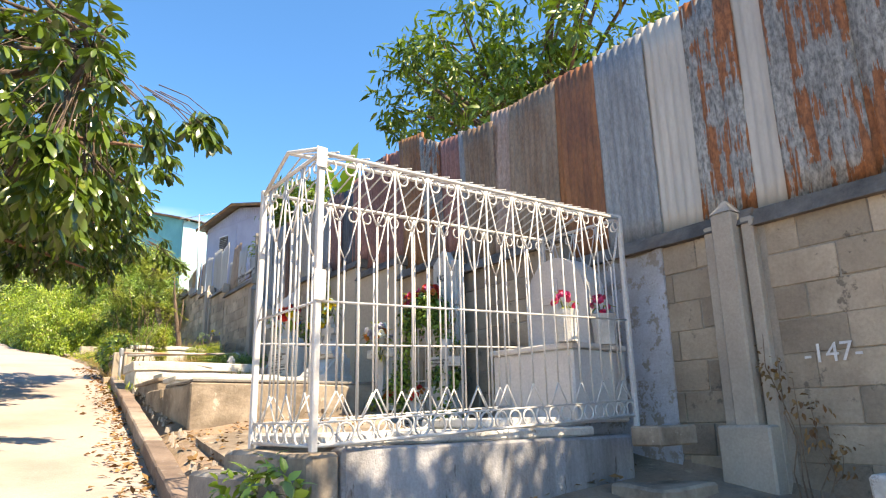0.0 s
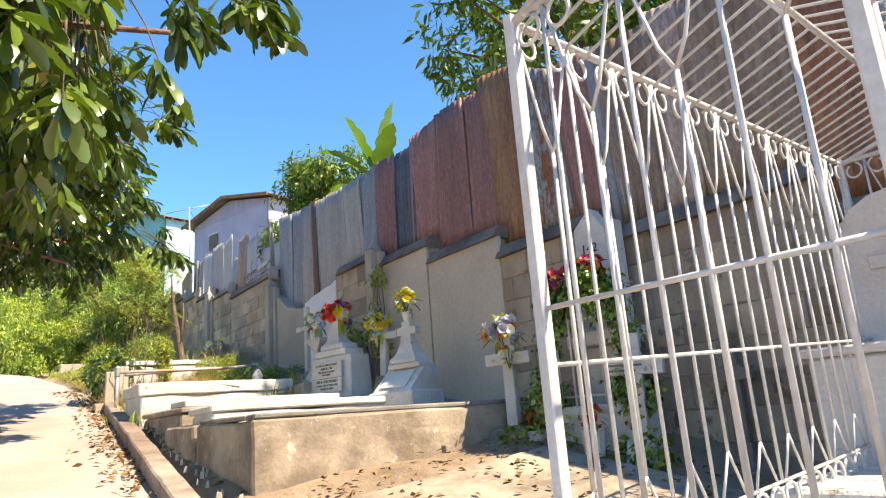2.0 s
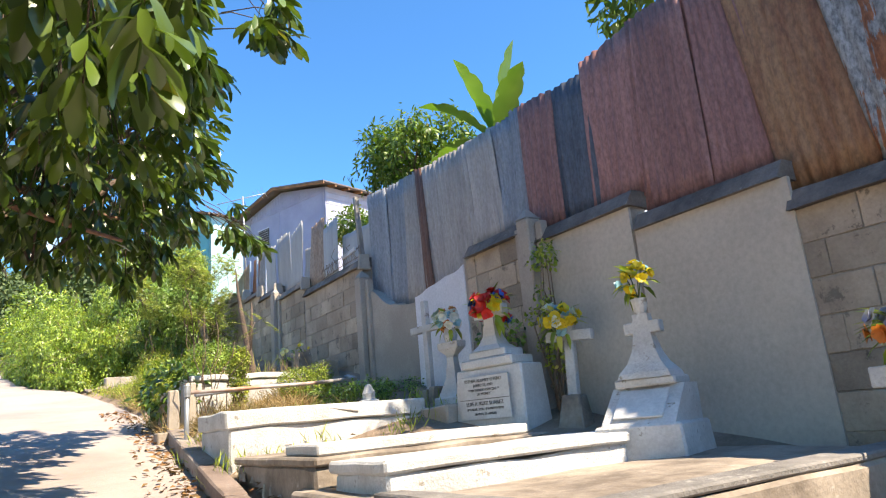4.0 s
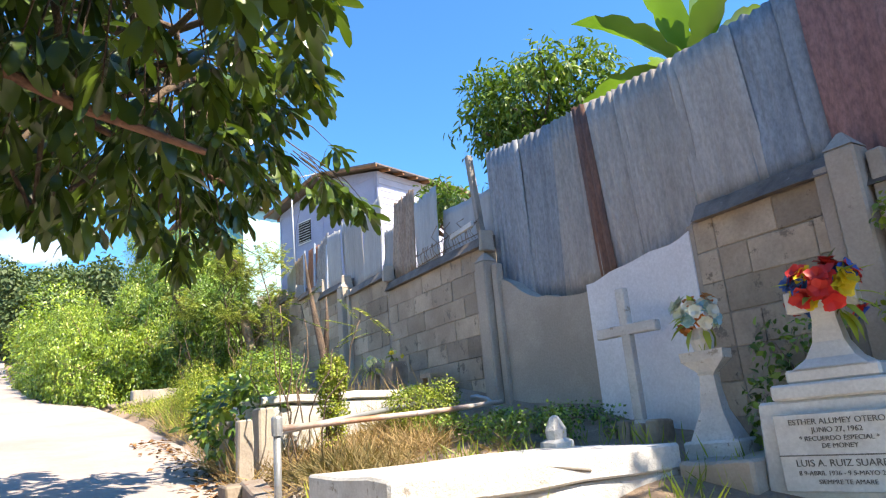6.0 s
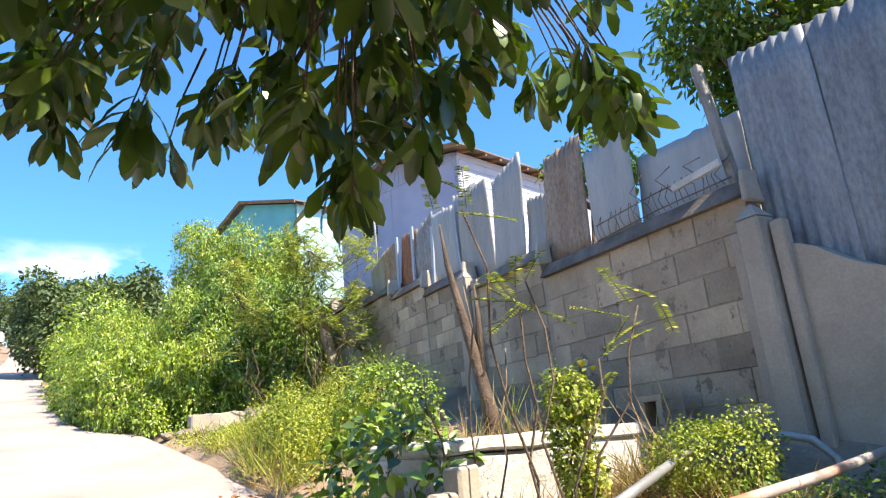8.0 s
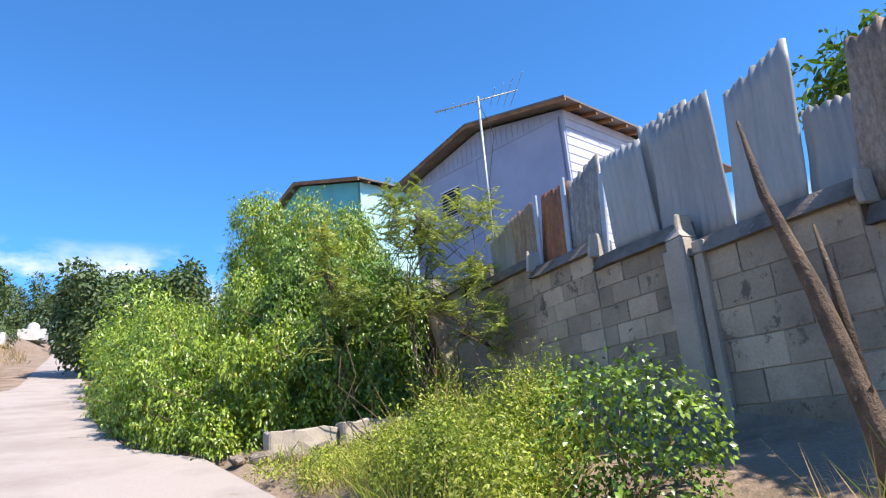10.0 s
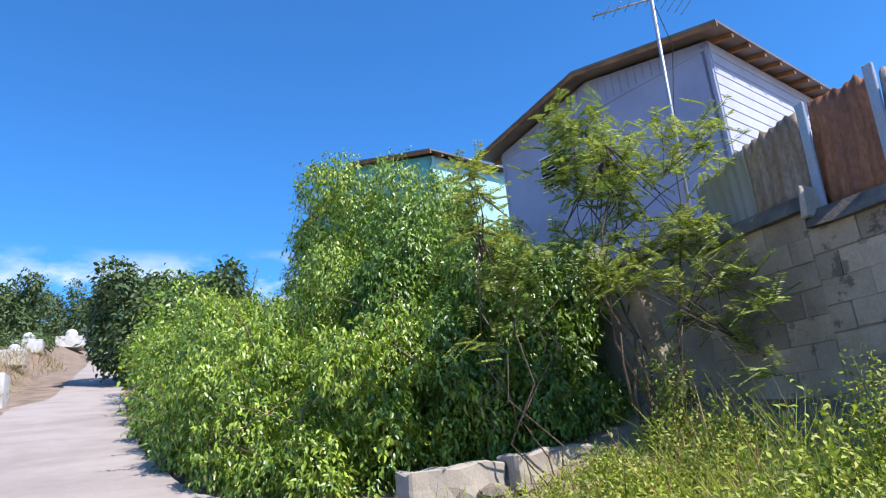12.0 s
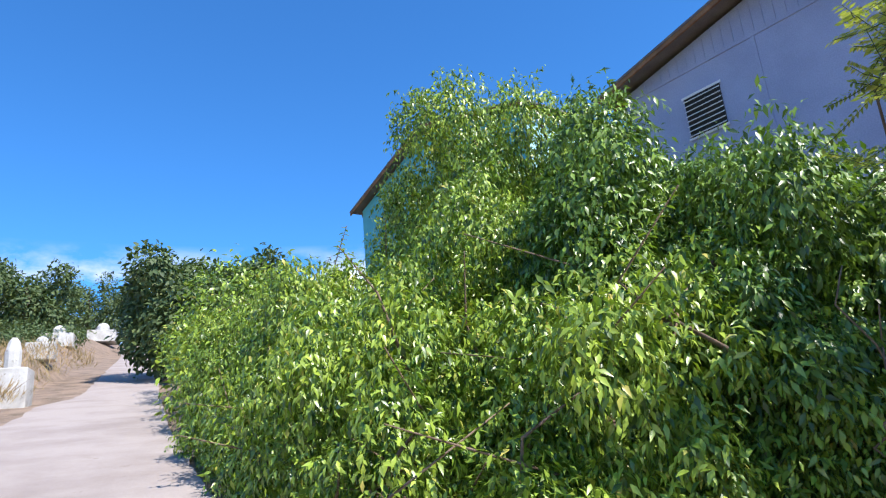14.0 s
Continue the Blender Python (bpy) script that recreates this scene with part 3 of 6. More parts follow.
def wall_top(y):
    for a, b, top in STEPS:
        if a <= y < b:
            return top
    return 3.1


def tin_sheet(parent, a0, b0, a1, b1, z0, za, zb, colour, x=0.0, seed=0, label="", **kw):
    """A sheet with foot from y a0 to b0 and top from a1 to b1."""
    bm = sheet_bm(b0 - a0 + 0.06, b1 - a1 + 0.06, za - z0, zb - z0, seed, **kw)
    shear = ((a1 + b1) - (a0 + b0)) / 2 / max(0.2, (za + zb) / 2 - z0)
    for v in bm.verts:
        v.co.y += shear * v.co.z
    ob = part("sheet", bm, TINS[colour], parent, label, smooth=True)
    ob.matrix_parent_inverse = parent.matrix_world.inverted()
    ob.matrix_basis = pose(WALL_X + 0.13 + x, (a0 + b0) / 2, z0)
    m = ob.modifiers.new("gauge", "SOLIDIFY")
    m.thickness = 0.003
    return ob


fence = thing("tin_fence", (WALL_X + 0.13, 5, 2.7), "patchwork fence of rusty, grey, red and blue corrugated sheets", "fence")
SHEETS = [(-1.6, -0.8, "grey"), (-0.8, -0.05, "mottled"), (-0.05, 0.75, "grey"), (0.75, 1.6, "mottled"), (1.6, 2.05, "mottled"), (2.05, 2.32, "light"), (2.32, 2.66, "mottled"),
          (2.66, 3.08, "light"), (3.08, 3.54, "bluegrey"), (3.54, 4.1, "rust"), (4.1, 4.72, "brown"), (4.72, 5.05, "pink")]
for i, (a, b, c) in enumerate(SHEETS):
    zt = float(np.interp(a, (-1.6, 2.0, 3.0, 5.0), (4.0, 4.1, 4.09, 4.2)))
    tin_sheet(fence, a, b, a, b, wall_top((a + b) / 2) - 0.03, zt, zt + 0.03 + 0.04 * (i % 2), c, 0.026 * (i % 2), i)
LEANING = [(5.05, 5.43, 5.02, 5.5, "brown", 4.12, 4.2), (5.43, 5.53, 5.5, 5.6, "bluegrey", 4.2, 4.26), (5.53, 5.93, 5.58, 6.11, "red", 4.22, 4.3), (5.93, 6.24, 6.08, 6.43, "mottled", 4.28, 4.52),
           (6.24, 6.78, 6.43, 6.98, "ochre", 4.55, 4.66), (6.78, 7.35, 6.92, 7.3, "red", 4.5, 4.58), (7.3, 7.8, 7.28, 7.7, "red", 4.56, 4.57), (7.78, 8.3, 7.68, 8.22, "red", 4.55, 4.5),
           (8.28, 8.68, 8.21, 8.67, "blue", 4.42, 4.46), (8.67, 9.02, 8.66, 9.05, "red", 4.46, 4.5), (9.0, 9.15, 9.04, 9.2, "bluegrey", 4.5, 4.52), (9.14, 9.5, 9.18, 9.56, "bluegrey", 4.48, 4.5), (9.48, 9.95, 9.54, 10.0, "worn", 4.47, 4.5), (9.93, 10.45, 9.98, 10.5, "worn", 4.48, 4.54),
           (10.43, 10.77, 10.48, 10.88, "worn", 4.52, 4.58), (10.76, 10.87, 10.87, 10.96, "dark_rust", 4.57, 4.6), (10.87, 11.3, 10.96, 11.24, "worn", 4.58, 4.6), (11.28, 11.8, 11.22, 11.78, "bluegrey", 4.6, 4.65), (11.76, 12.22, 11.76, 12.2, "bluegrey", 4.64, 4.7)]
for i, (a0, b0, a1, b1, c, za, zb) in enumerate(LEANING):
    foot = wall_top((a0 + b0) / 2) - 0.03 if b0 < 9.96 else 3.02 + 0.1 * noise.noise(Vector((a0, 0, 0)))
    tin_sheet(fence, a0, b0, a1, b1, foot, za, zb, c, 0.012 * (i % 3), 20 + i, ragged=0.03)
loose = thing("sheet_scraps", (WALL_X + 0.15, 15, 4.1), "row of loose, uneven corrugated scraps standing on the wall", "fence")
SCRAPS = [(13.2, 13.62, 13.19, 13.63, "plain", 4.7, 4.64), (13.78, 14.3, 13.76, 14.19, "brown", 4.87, 4.84), (14.25, 14.6, 14.3, 14.55, "plain", 4.55, 4.6), (14.66, 15.12, 14.56, 15.0, "plain", 5.05, 4.94),
          (15.22, 15.82, 15.21, 15.72, "plain", 5.06, 5.02), (15.4, 15.86, 15.42, 15.88, "plain", 5.1, 5.1), (15.84, 16.27, 15.89, 16.3, "plain", 5.0, 5.03), (16.5, 16.88, 16.44, 16.82, "grey", 5.12, 5.0),
          (16.95, 17.38, 16.92, 17.3, "rust", 5.07, 5.08), (17.42, 17.8, 17.42, 17.8, "brown", 5.04, 5.0), (17.85, 18.3, 17.85, 18.3, "plain", 5.0, 4.9)]
for i, (a0, b0, a1, b1, c, za, zb) in enumerate(SCRAPS):
    tin_sheet(loose, a0, b0, a1, b1, wall_top((a0 + b0) / 2) - 0.02, za, zb, c, -0.03 + 0.03 * (i % 3), 60 + i, ragged=0.05)
lying = tin_sheet(loose, 12.3, 13.2, 12.3, 13.15, 3.86, 4.36, 4.42, "plain", 0.05, 99, "sheet laid with its ridges level", flat=True, ragged=0.02)
for yy in (16.42, 16.9, 17.36):
    st = part("painted_strip", box((-0.012, -0.03, 0), (0.012, 0.03, 0.72), 0.004), TIN_EDGE, loose, "blue painted metal strip")
    st.matrix_parent_inverse = loose.matrix_world.inverted()
    st.matrix_basis = pose(WALL_X + 0.09, yy, wall_top(yy) - 0.01, 6 if yy < 16.5 else 2, 0, 0)

# leaning wooden post, board and torn reinforcement at the wall's broken corner
post = thing("wooden_post", (WALL_X + 0.05, 12.28, 3.62), "grey weathered wooden post leaning at the fence end", "post", rx=-7)
part("post", rough_up(cut_up(box((-0.03, -0.03, 0), (0.03, 0.03, 1.12), 0.006), 2), 0.006, 6), GREY_WOOD, post)
board = thing("white_board", (WALL_X - 0.04, 12.52, 3.98), "short white painted board wedged on the wall", "board", rx=-4)
part("board", box((-0.015, -0.2, -0.025), (0.015, 0.2, 0.025), 0.004), WHITEWASH, board)
rebar = thing("rebar_cage", (WALL_X - 0.0, 12.9, 3.86), "twisted rusty reinforcing wire cage on the wall top", "rebar")
rng = np.random.default_rng(3)
wires = [([(0.0, -0.6, 0.03 + dz), (0.0, 0.0, 0.03 + dz), (0.01, 0.65, 0.0 + dz)], 0.005, 5) for dz in (0.0, 0.12)]
wires += [([(0.0, yy, 0.0), (-0.03, yy + rng.normal() * 0.02, 0.08), (0.0, yy + rng.normal() * 0.03, 0.17)], 0.0035, 4) for yy in np.arange(-0.55, 0.62, 0.055)]
link_mesh("wire", tubes_mesh("wire", wires), TWIG, rebar)
for k in range(3):
    y0 = 0.1 - 0.25 * k
    link_mesh("loose_wire", tubes_mesh("loose_wire", [([(0, y0, 0.1), (-0.04, y0 + 0.1, 0.22), (-0.05, y0 - 0.05, 0.3 - 0.04 * k)], 0.004, 5)]), TWIG, rebar)

# ---- painted number on the wall ----
def writing(body, size, mat, m, parent=None, name="lettering", align="CENTER", extrude=0.0015):
    cu = bpy.data.curves.new(name, "FONT")
    cu.body, cu.size, cu.align_x, cu.align_y, cu.extrude = body, size, align, "CENTER", extrude
    cu.materials.append(mat)
    tmp = new("tmp_text", cu)
    dg = bpy.context.evaluated_depsgraph_get()
    me = bpy.data.meshes.new_from_object(tmp.evaluated_get(dg))
    bpy.data.objects.remove(tmp)
    ob = link_mesh(name, me, mat, parent)
    if parent:
        ob.matrix_parent_inverse = parent.matrix_world.inverted()
    ob.matrix_basis = m
    return ob


FACE_ROAD = pose(0, 0, 0, 90, 0, -90)  # lettering that faces the lane
writing("-147-", 0.15, CHALK, pose(WALL_X - 0.018, 1.9, 1.45) @ FACE_ROAD, wall, "painted_number")

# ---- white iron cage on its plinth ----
C0 = Vector((1.13, 2.72, 1.03))
CANG = math.degrees(math.atan2(0.28, 2.32))
CL, CW, CH = 2.33, 0.70, 1.34
SKEW = 0.05  # the gate end stands a little out of square
plinth = thing("plinth_tomb", (C0.x, C0.y, ground_z(1.2, 2.8)), "whitewashed cement tomb plinth with cracked, stained sides, darkened for shade", "tomb", rz=CANG)
hz = C0.z - ground_z(1.2, 2.8)
bm = cut_up(box((0.16, 0.02, -0.4), (CL - 0.02, CW + 0.25, hz - 0.01), 0.015), 4)
part("body", rough_up(bm, 0.012, 2.5), STAINED_SHADED, plinth)
part("end_block", rough_up(cut_up(box((0.0, 0.03, -0.4), (0.158, CW + 0.22, hz - 0.03), 0.02), 2), 0.01), CEMENT, plinth)
part("slab", rough_up(cut_up(box((0.1, 0.1, hz - 0.008), (CL - 0.3, CW + 0.15, hz + 0.05), 0.012), 3), 0.006), WHITEWASH, plinth)
part("raised_slab", rough_up(cut_up(box((1.2, 0.2, hz + 0.052), (CL - 0.25, CW + 0.1, hz + 0.11), 0.012), 2), 0.005), WHITEWASH, plinth)
part("low_step", rough_up(cut_up(box((-0.15, 0.1, -0.4), (-0.005, CW + 0.3, hz - 0.12), 0.02), 2), 0.014), DARKCEM, plinth)

cage = thing("iron_cage", C0, "white painted wrought iron grave cage with scrolls and pitched bar roof", "grave cage", rz=CANG)
RISE = 0.045  # the cage climbs a little towards the wall
BAR = 0.0056


def shared(name, tubes):
    me = tubes_mesh(name, tubes)
    me.materials.append(IRON)
    return me


def cage_bit(name, me, m):
    ob = new(name, me)
    ob.parent = cage
    ob.matrix_basis = m
    return ob


ZT = 1.22  # underside of the scroll band at the top
bar_a = shared("bar", [([(0, 0, 0.23), (0, 0, 1.0)], BAR, 6), ([(0, 0, 1.0), (0.03, 0, 1.06), (0.1, 0, ZT + 0.1)], BAR * 0.8, 5), ([(0, 0, 1.0), (-0.03, 0, 1.06), (-0.1, 0, ZT + 0.1)], BAR * 0.8, 5),
                       ([(0, 0, 0.23), (0.028, 0, 0.18), (0.075, 0, 0.1)], BAR * 0.8, 5), ([(0, 0, 0.23), (-0.028, 0, 0.18), (-0.075, 0, 0.1)], BAR * 0.8, 5)])
bar_b = shared("bar", [([(0, 0, 0.1), (0, 0, ZT + 0.1)], BAR, 6)])
ring = [(0.043 * math.cos(w), 0, 0.05 + 0.043 * math.sin(w)) for w in np.linspace(0, 2 * math.pi, 13)[:-1]]
ring_me = shared("ring", [(ring, 0.006, 5, True)])
scroll = [(0.04 * math.cos(w) * (1 - 0.035 * k), 0, 0.04 * math.sin(w) * (1 - 0.025 * k)) for k, w in enumerate(np.linspace(0.62 * math.pi, 2.35 * math.pi, 13))]
scroll_me = shared("scroll", [(scroll, 0.0052, 5)])


def side(p0, p1, top0=0.0, flip=1):
    """One upright side of the cage, from p0 to p1 along its foot."""
    p0, p1 = Vector(p0), Vector(p1)
    d = p1 - p0
    L = d.length
    rot = Matrix.Rotation(math.atan2(d.y, d.x), 4, "Z")
    lift = lambda x: RISE * x  # noqa: E731
    for zz, r in ((0.005, 0.009), (0.1, 0.0055), (0.62 if flip > 0 else 0.5, 0.0062), (ZT + 0.1, 0.011)):
        me = tubes_mesh("rail", [([p0 + Vector((0, 0, zz + lift(p0.x))), p1 + Vector((0, 0, zz + lift(p1.x)))], r, 6)])
        link_mesh("rail", me, IRON, cage)
    n = max(2, round(L / 0.105))
    for i in range(1, n):
        q = p0 + d * i / n
        cage_bit("bar", bar_a if i % 2 else bar_b, Matrix.Translation(q + Vector((0, 0, lift(q.x)))) @ rot)
    for i in range(n):
        q = p0 + d * (i + 0.5) / n
        t = Matrix.Translation(q + Vector((0, 0, lift(q.x))))
        cage_bit("ring", ring_me, t @ rot)
        cage_bit("scroll", scroll_me, t @ rot @ Matrix.Translation((0, 0, ZT + 0.05)) @ (pose(0, 0, 0, 0, 0, 180) if i % 2 else Matrix.Identity(4)))


side((0, 0, 0), (CL, 0, 0), 0, 1)
side((SKEW, CW, 0), (CL, CW, 0), 0, -1)
side((0, 0, 0), (SKEW, CW, 0), 0, 1)
side((CL, 0, 0), (CL, CW, 0), 0, 1)
for cx in (0, CL):
    for cy in (0, CW):
        px = cx + (SKEW if cx == 0 and cy else 0)
        bm = box((px - 0.015, cy - 0.015, -0.02 if cx == 0 else 0), (px + 0.015, cy + 0.015, CH + RISE * cx), 0.004)
        part("corner_post", bm, IRON, cage)
    bm = tubes_mesh("gable_rail", [([(cx, 0, CH + RISE * cx), (cx, CW * 0.48, CH + 0.09 + RISE * cx), (cx + (SKEW if cx == 0 else 0), CW, CH - 0.03 + RISE * cx)], 0.011, 6)])
    link_mesh("gable_rail", bm, IRON, cage)
me = tubes_mesh("ridge_rail", [([(0, CW * 0.48, CH + 0.09), (CL, CW * 0.48, CH + 0.09 + RISE * CL)], 0.011, 6)])
link_mesh("ridge_rail", me, IRON, cage)
roof_bar = shared("roof_bar", [([(0, -0.012, CH - 0.004), (0, CW * 0.48, CH + 0.1), (0, CW + 0.02, CH - 0.035)], 0.0052, 5)])
for i in range(1, 27):
    x = CL * i / 27
    cage_bit("roof_bar", roof_bar, Matrix.Translation((x, 0, RISE * x)))
part("latch_plate", box((-0.03, -0.024, 0.62), (0.03, -0.019, 0.76), 0.002), IRON, cage)
part("top_plate", box((-0.035, -0.024, CH - 0.1), (0.02, -0.019, CH), 0.002), IRON, cage)

# whitewashed altar headstone at the wall end of the cage
altar = thing("altar_headstone", (3.1, 3.2, 1.1), "whitewashed stepped altar headstone against the wall", "headstone", rz=CANG)
part("base", rough_up(cut_up(box((-0.1, -0.1, 0), (0.45, 0.62, 0.46), 0.012), 3), 0.008), BLUEWASH, altar)
part("shelf", rough_up(cut_up(box((-0.12, -0.12, 0.462), (0.45, 0.64, 0.5), 0.008), 2), 0.005), BLUEWASH, altar)
bm = bmesh.new()
arc = [(0.0, 0.5), (0.54, 0.5), (0.54, 0.86)] + [(0.27 + 0.27 * math.cos(w), 0.86 + 0.3 * math.sin(w)) for w in np.linspace(0.3, math.pi - 0.3, 9)] + [(0.0, 0.86)]
fr = [bm.verts.new((0.2, yy, zz)) for yy, zz in arc]
bk = [bm.verts.new((0.42, yy, zz)) for yy, zz in arc]
bm.faces.new(fr)
bm.faces.new(bk[::-1])
for i in range(len(arc)):
    j = (i + 1) % len(arc)
    bm.faces.new((fr[j], fr[i], bk[i], bk[j]))
bmesh.ops.recalc_face_normals(bm, faces=bm.faces[:])
part("arched_back", bm, BLUEWASH, altar, "round-topped back slab")
part("cross_stem", box((0.185, 0.24, 0.56), (0.199, 0.3, 1.0), 0.004), BLUEWASH, altar)
part("cross_arm", box((0.183, 0.14, 0.82), (0.1985, 0.4, 0.88), 0.004), BLUEWASH, altar)

# ---- graves ----
def tomb(x0, x1, y0, y1, top, mat, label, lip=None, name="tomb", category="tomb", seed=0.0, rz=0.0, worn=0.02):
    """A cast tomb: body, and a slab that oversails it."""
    gz = ground_z((x0 + x1) / 2, (y0 + y1) / 2)
    t = thing(name, ((x0 + x1) / 2, (y0 + y1) / 2, gz), label, category, rz=rz)
    hx, hy = (x1 - x0) / 2, (y1 - y0) / 2
    h = top - gz
    bm = cut_up(box((-hx, -hy, -0.45), (hx, hy, h - (lip or 0)), 0.015), 5)
    part("body", rough_up(bm, worn, 3 if worn < 0.03 else 7, seed), mat, t)
    if lip:
        bm = cut_up(box((-hx - 0.02, -hy - 0.02, h - lip + 0.003), (hx + 0.02, hy + 0.02, h), 0.012), 4)
        part("slab", rough_up(bm, 0.014, 4, seed + 4), mat, t)
    return t


t1 = tomb(1.42, 3.6, 6.2, 7.35, 1.5, CEMENT, "bare grey cement tomb with a rough, stained face", seed=1)
h1 = 1.5 - t1.location.z
for nm, lo, hi in (("curb", (-1.08, -0.57, h1), (1.05, -0.42, h1 + 0.03)), ("curb", (-1.08, -0.41, h1), (-0.94, 0.56, h1 + 0.03))):
    part(nm, rough_up(cut_up(box(lo, hi, 0.008), 3), 0.008, 5), DARKCEM, t1)
t1b = tomb(1.40, 1.62, 7.4, 8.25, 1.5, CEMENT, "low square cement tomb end by the kerb", seed=2, name="cement_block", category="block")
t2 = tomb(1.55, 3.1, 7.42, 8.0, 1.64, WHITEWASH, "whitewashed raised grave slab", 0.06, seed=3, name="grave_slab", category="grave slab")
t3 = tomb(1.5, 3.0, 8.1, 9.5, 1.66, CEMENT, "low cement grave with pale slab", 0.05, seed=5)
tl = part("pale_slab", rough_up(cut_up(box((-0.7, -0.6, 1.66 - t3.location.z), (0.7, -0.1, 1.72 - t3.location.z), 0.01), 3), 0.006), WHITEWASH, t3)
t4 = tomb(1.5, 3.1, 9.75, 10.62, 1.98, WHITEWASH, "cracked whitewashed tomb with weeds at its foot", 0.13, seed=7)
crk = [([(-0.82, -0.43, 0.1), (-0.6, -0.45, 0.16), (-0.35, -0.45, 0.12), (-0.1, -0.45, 0.18), (0.2, -0.45, 0.13)], 0.008, 4)]
link_mesh("crack", tubes_mesh("crack", crk), DARKCEM, t4, "dark open crack")
t5 = tomb(3.05, 3.6, 9.3, 9.7, 1.9, PLASTER, "grey cement footing block beside the headstone", seed=8, name="cement_block", category="block")
t6 = tomb(1.85, 3.15, 12.68, 13.5, 2.5, WHITEWASH, "dirty white tomb half lost in dry grass", 0.07, seed=9)
t7 = tomb(1.6, 2.25, 18.72, 18.95, 3.08, PLASTER, "broken grey cement grave curb at the thicket's foot", seed=10, worn=0.035, name="grave_curb", category="curb", rz=4)
t8 = tomb(2.28, 3.05, 18.7, 18.95, 3.12, PLASTER, "tilted cement grave curb under the thicket", seed=12, worn=0.035, name="grave_curb", category="curb", rz=8)
t9 = thing("grave_slab", (2.0, 4.9, ground_z(2.0, 4.9)), "pale cement grave slab on the slope, strewn with leaves", "grave slab")
bm = bmesh.new()
for j in range(9):
    for i in range(9):
        px, py = 1.34 + 1.72 * i / 8, 3.72 + 1.85 * j / 8
        bm.verts.new((px, py, ground_z(px, py) + 0.055 + 0.01 * noise.noise(Vector((px * 2, py * 2, 0)))))
bm.verts.ensure_lookup_table()
for j in range(8):
    for i in range(8):
        bm.faces.new([bm.verts[k] for k in (j * 9 + i, j * 9 + i + 1, j * 9 + i + 10, j * 9 + i + 9)])
ex = bmesh.ops.extrude_face_region(bm, geom=bm.faces[:])
for v in ex["geom"]:
    if isinstance(v, bmesh.types.BMVert):
        v.co.z -= 0.14
bmesh.ops.recalc_face_normals(bm, faces=bm.faces[:])
slab = part("slab", bm, CEMENT, t9)
slab.matrix_parent_inverse = t9.matrix_world.inverted()
t9b = tomb(2.98, 3.45, 2.46, 2.84, 0.76, CEMENT, "small stepped cement block by the wall", seed=14, name="cement_block", category="block")
part("top_step", rough_up(box((-0.1, -0.1, 0.26), (0.22, 0.12, 0.37), 0.01), 0.006), CEMENT, t9b)
t10 = tomb(3.2, 3.62, 1.2, 1.55, 0.86, WHITEWASH, "small whitewashed grave box with flowers", seed=15, name="grave_box", category="grave")


def marker_cross(at, h, arm, w, mat, label, base=0.2, lean=(0, 0), rz=-80, depth=None, arm_z=0.66):
    """A cast cross on a stepped foot; its face looks towards the lane."""
    t = thing("grave_cross", at, label, "grave cross", rz=rz, rx=lean[0], ry=lean[1])
    d = depth or w * 0.8
    if base:
        part("foot", rough_up(cut_up(box((-base * 0.62, -base * 0.5, -0.15), (base * 0.62, base * 0.5, base * 0.62), 0.01, (0.72, 0.72)), 2), 0.006), mat, t)
    part("shaft", rough_up(cut_up(box((-w / 2, -d / 2, base * 0.6 if base else -0.1), (w / 2, d / 2, h), 0.006), 2), 0.003), mat, t)
    part("arm", rough_up(cut_up(box((-arm / 2, -d / 2 - 0.003, h * arm_z), (arm / 2, d / 2 + 0.003, h * arm_z + w), 0.006), 2), 0.003), mat, t)
    return t


jc = marker_cross((3.32, 5.04, 1.12), 0.72, 0.34, 0.09, WHITEWASH, "small white painted cement cross with black lettering", 0.17, (0, 2), -62)
for k, wd in enumerate((0.2, 0.16)):
    part("lettering", box((-0.15, -0.042, 0.527 - 0.032 * k), (-0.15 + wd, -0.0395, 0.539 - 0.032 * k)), INK, jc)
vc = marker_cross((3.24, 6.06, 1.12), 0.84, 0.36, 0.085, WHITEWASH, "white cement cross hung with flowers and ivy", 0.0, (0, 0), -70, arm_z=0.76)
foot = part("foot", rough_up(cut_up(box((-0.2, -0.2, -0.15), (0.2, 0.13, 0.22), 0.02, (0.72, 0.45)), 2), 0.015), DARKCEM, vc)
wc = marker_cross((3.6, 10.42, 2.02), 0.92, 0.48, 0.07, WHITEWASH, "tall plain white cross before the wall", 0.12, (0, 0), -85)
for k in range(4):
    part("stone", rough_up(cut_up(box((-0.22 + 0.11 * k, -0.12, -0.1), (-0.13 + 0.11 * k, 0.06, 0.05 + 0.02 * (k % 2)), 0.012), 1), 0.012, 6, k), CEMENT, wc)
tc = marker_cross((3.55, 8.4, 1.72), 0.68, 0.36, 0.075, WHITEWASH, "weathered white cross on a rod above a small plinth", 0.0, (0, 3), -70, arm_z=0.78)
part("plinth", rough_up(cut_up(box((-0.11, -0.1, -0.1), (0.11, 0.1, 0.16), 0.01, (0.6, 0.6)), 2), 0.006), CEMENT, tc)
link_mesh("rod", tubes_mesh("rod", [([(0, 0, 0.1), (0, 0, 0.3)], 0.012, 6)]), PIPE, tc)


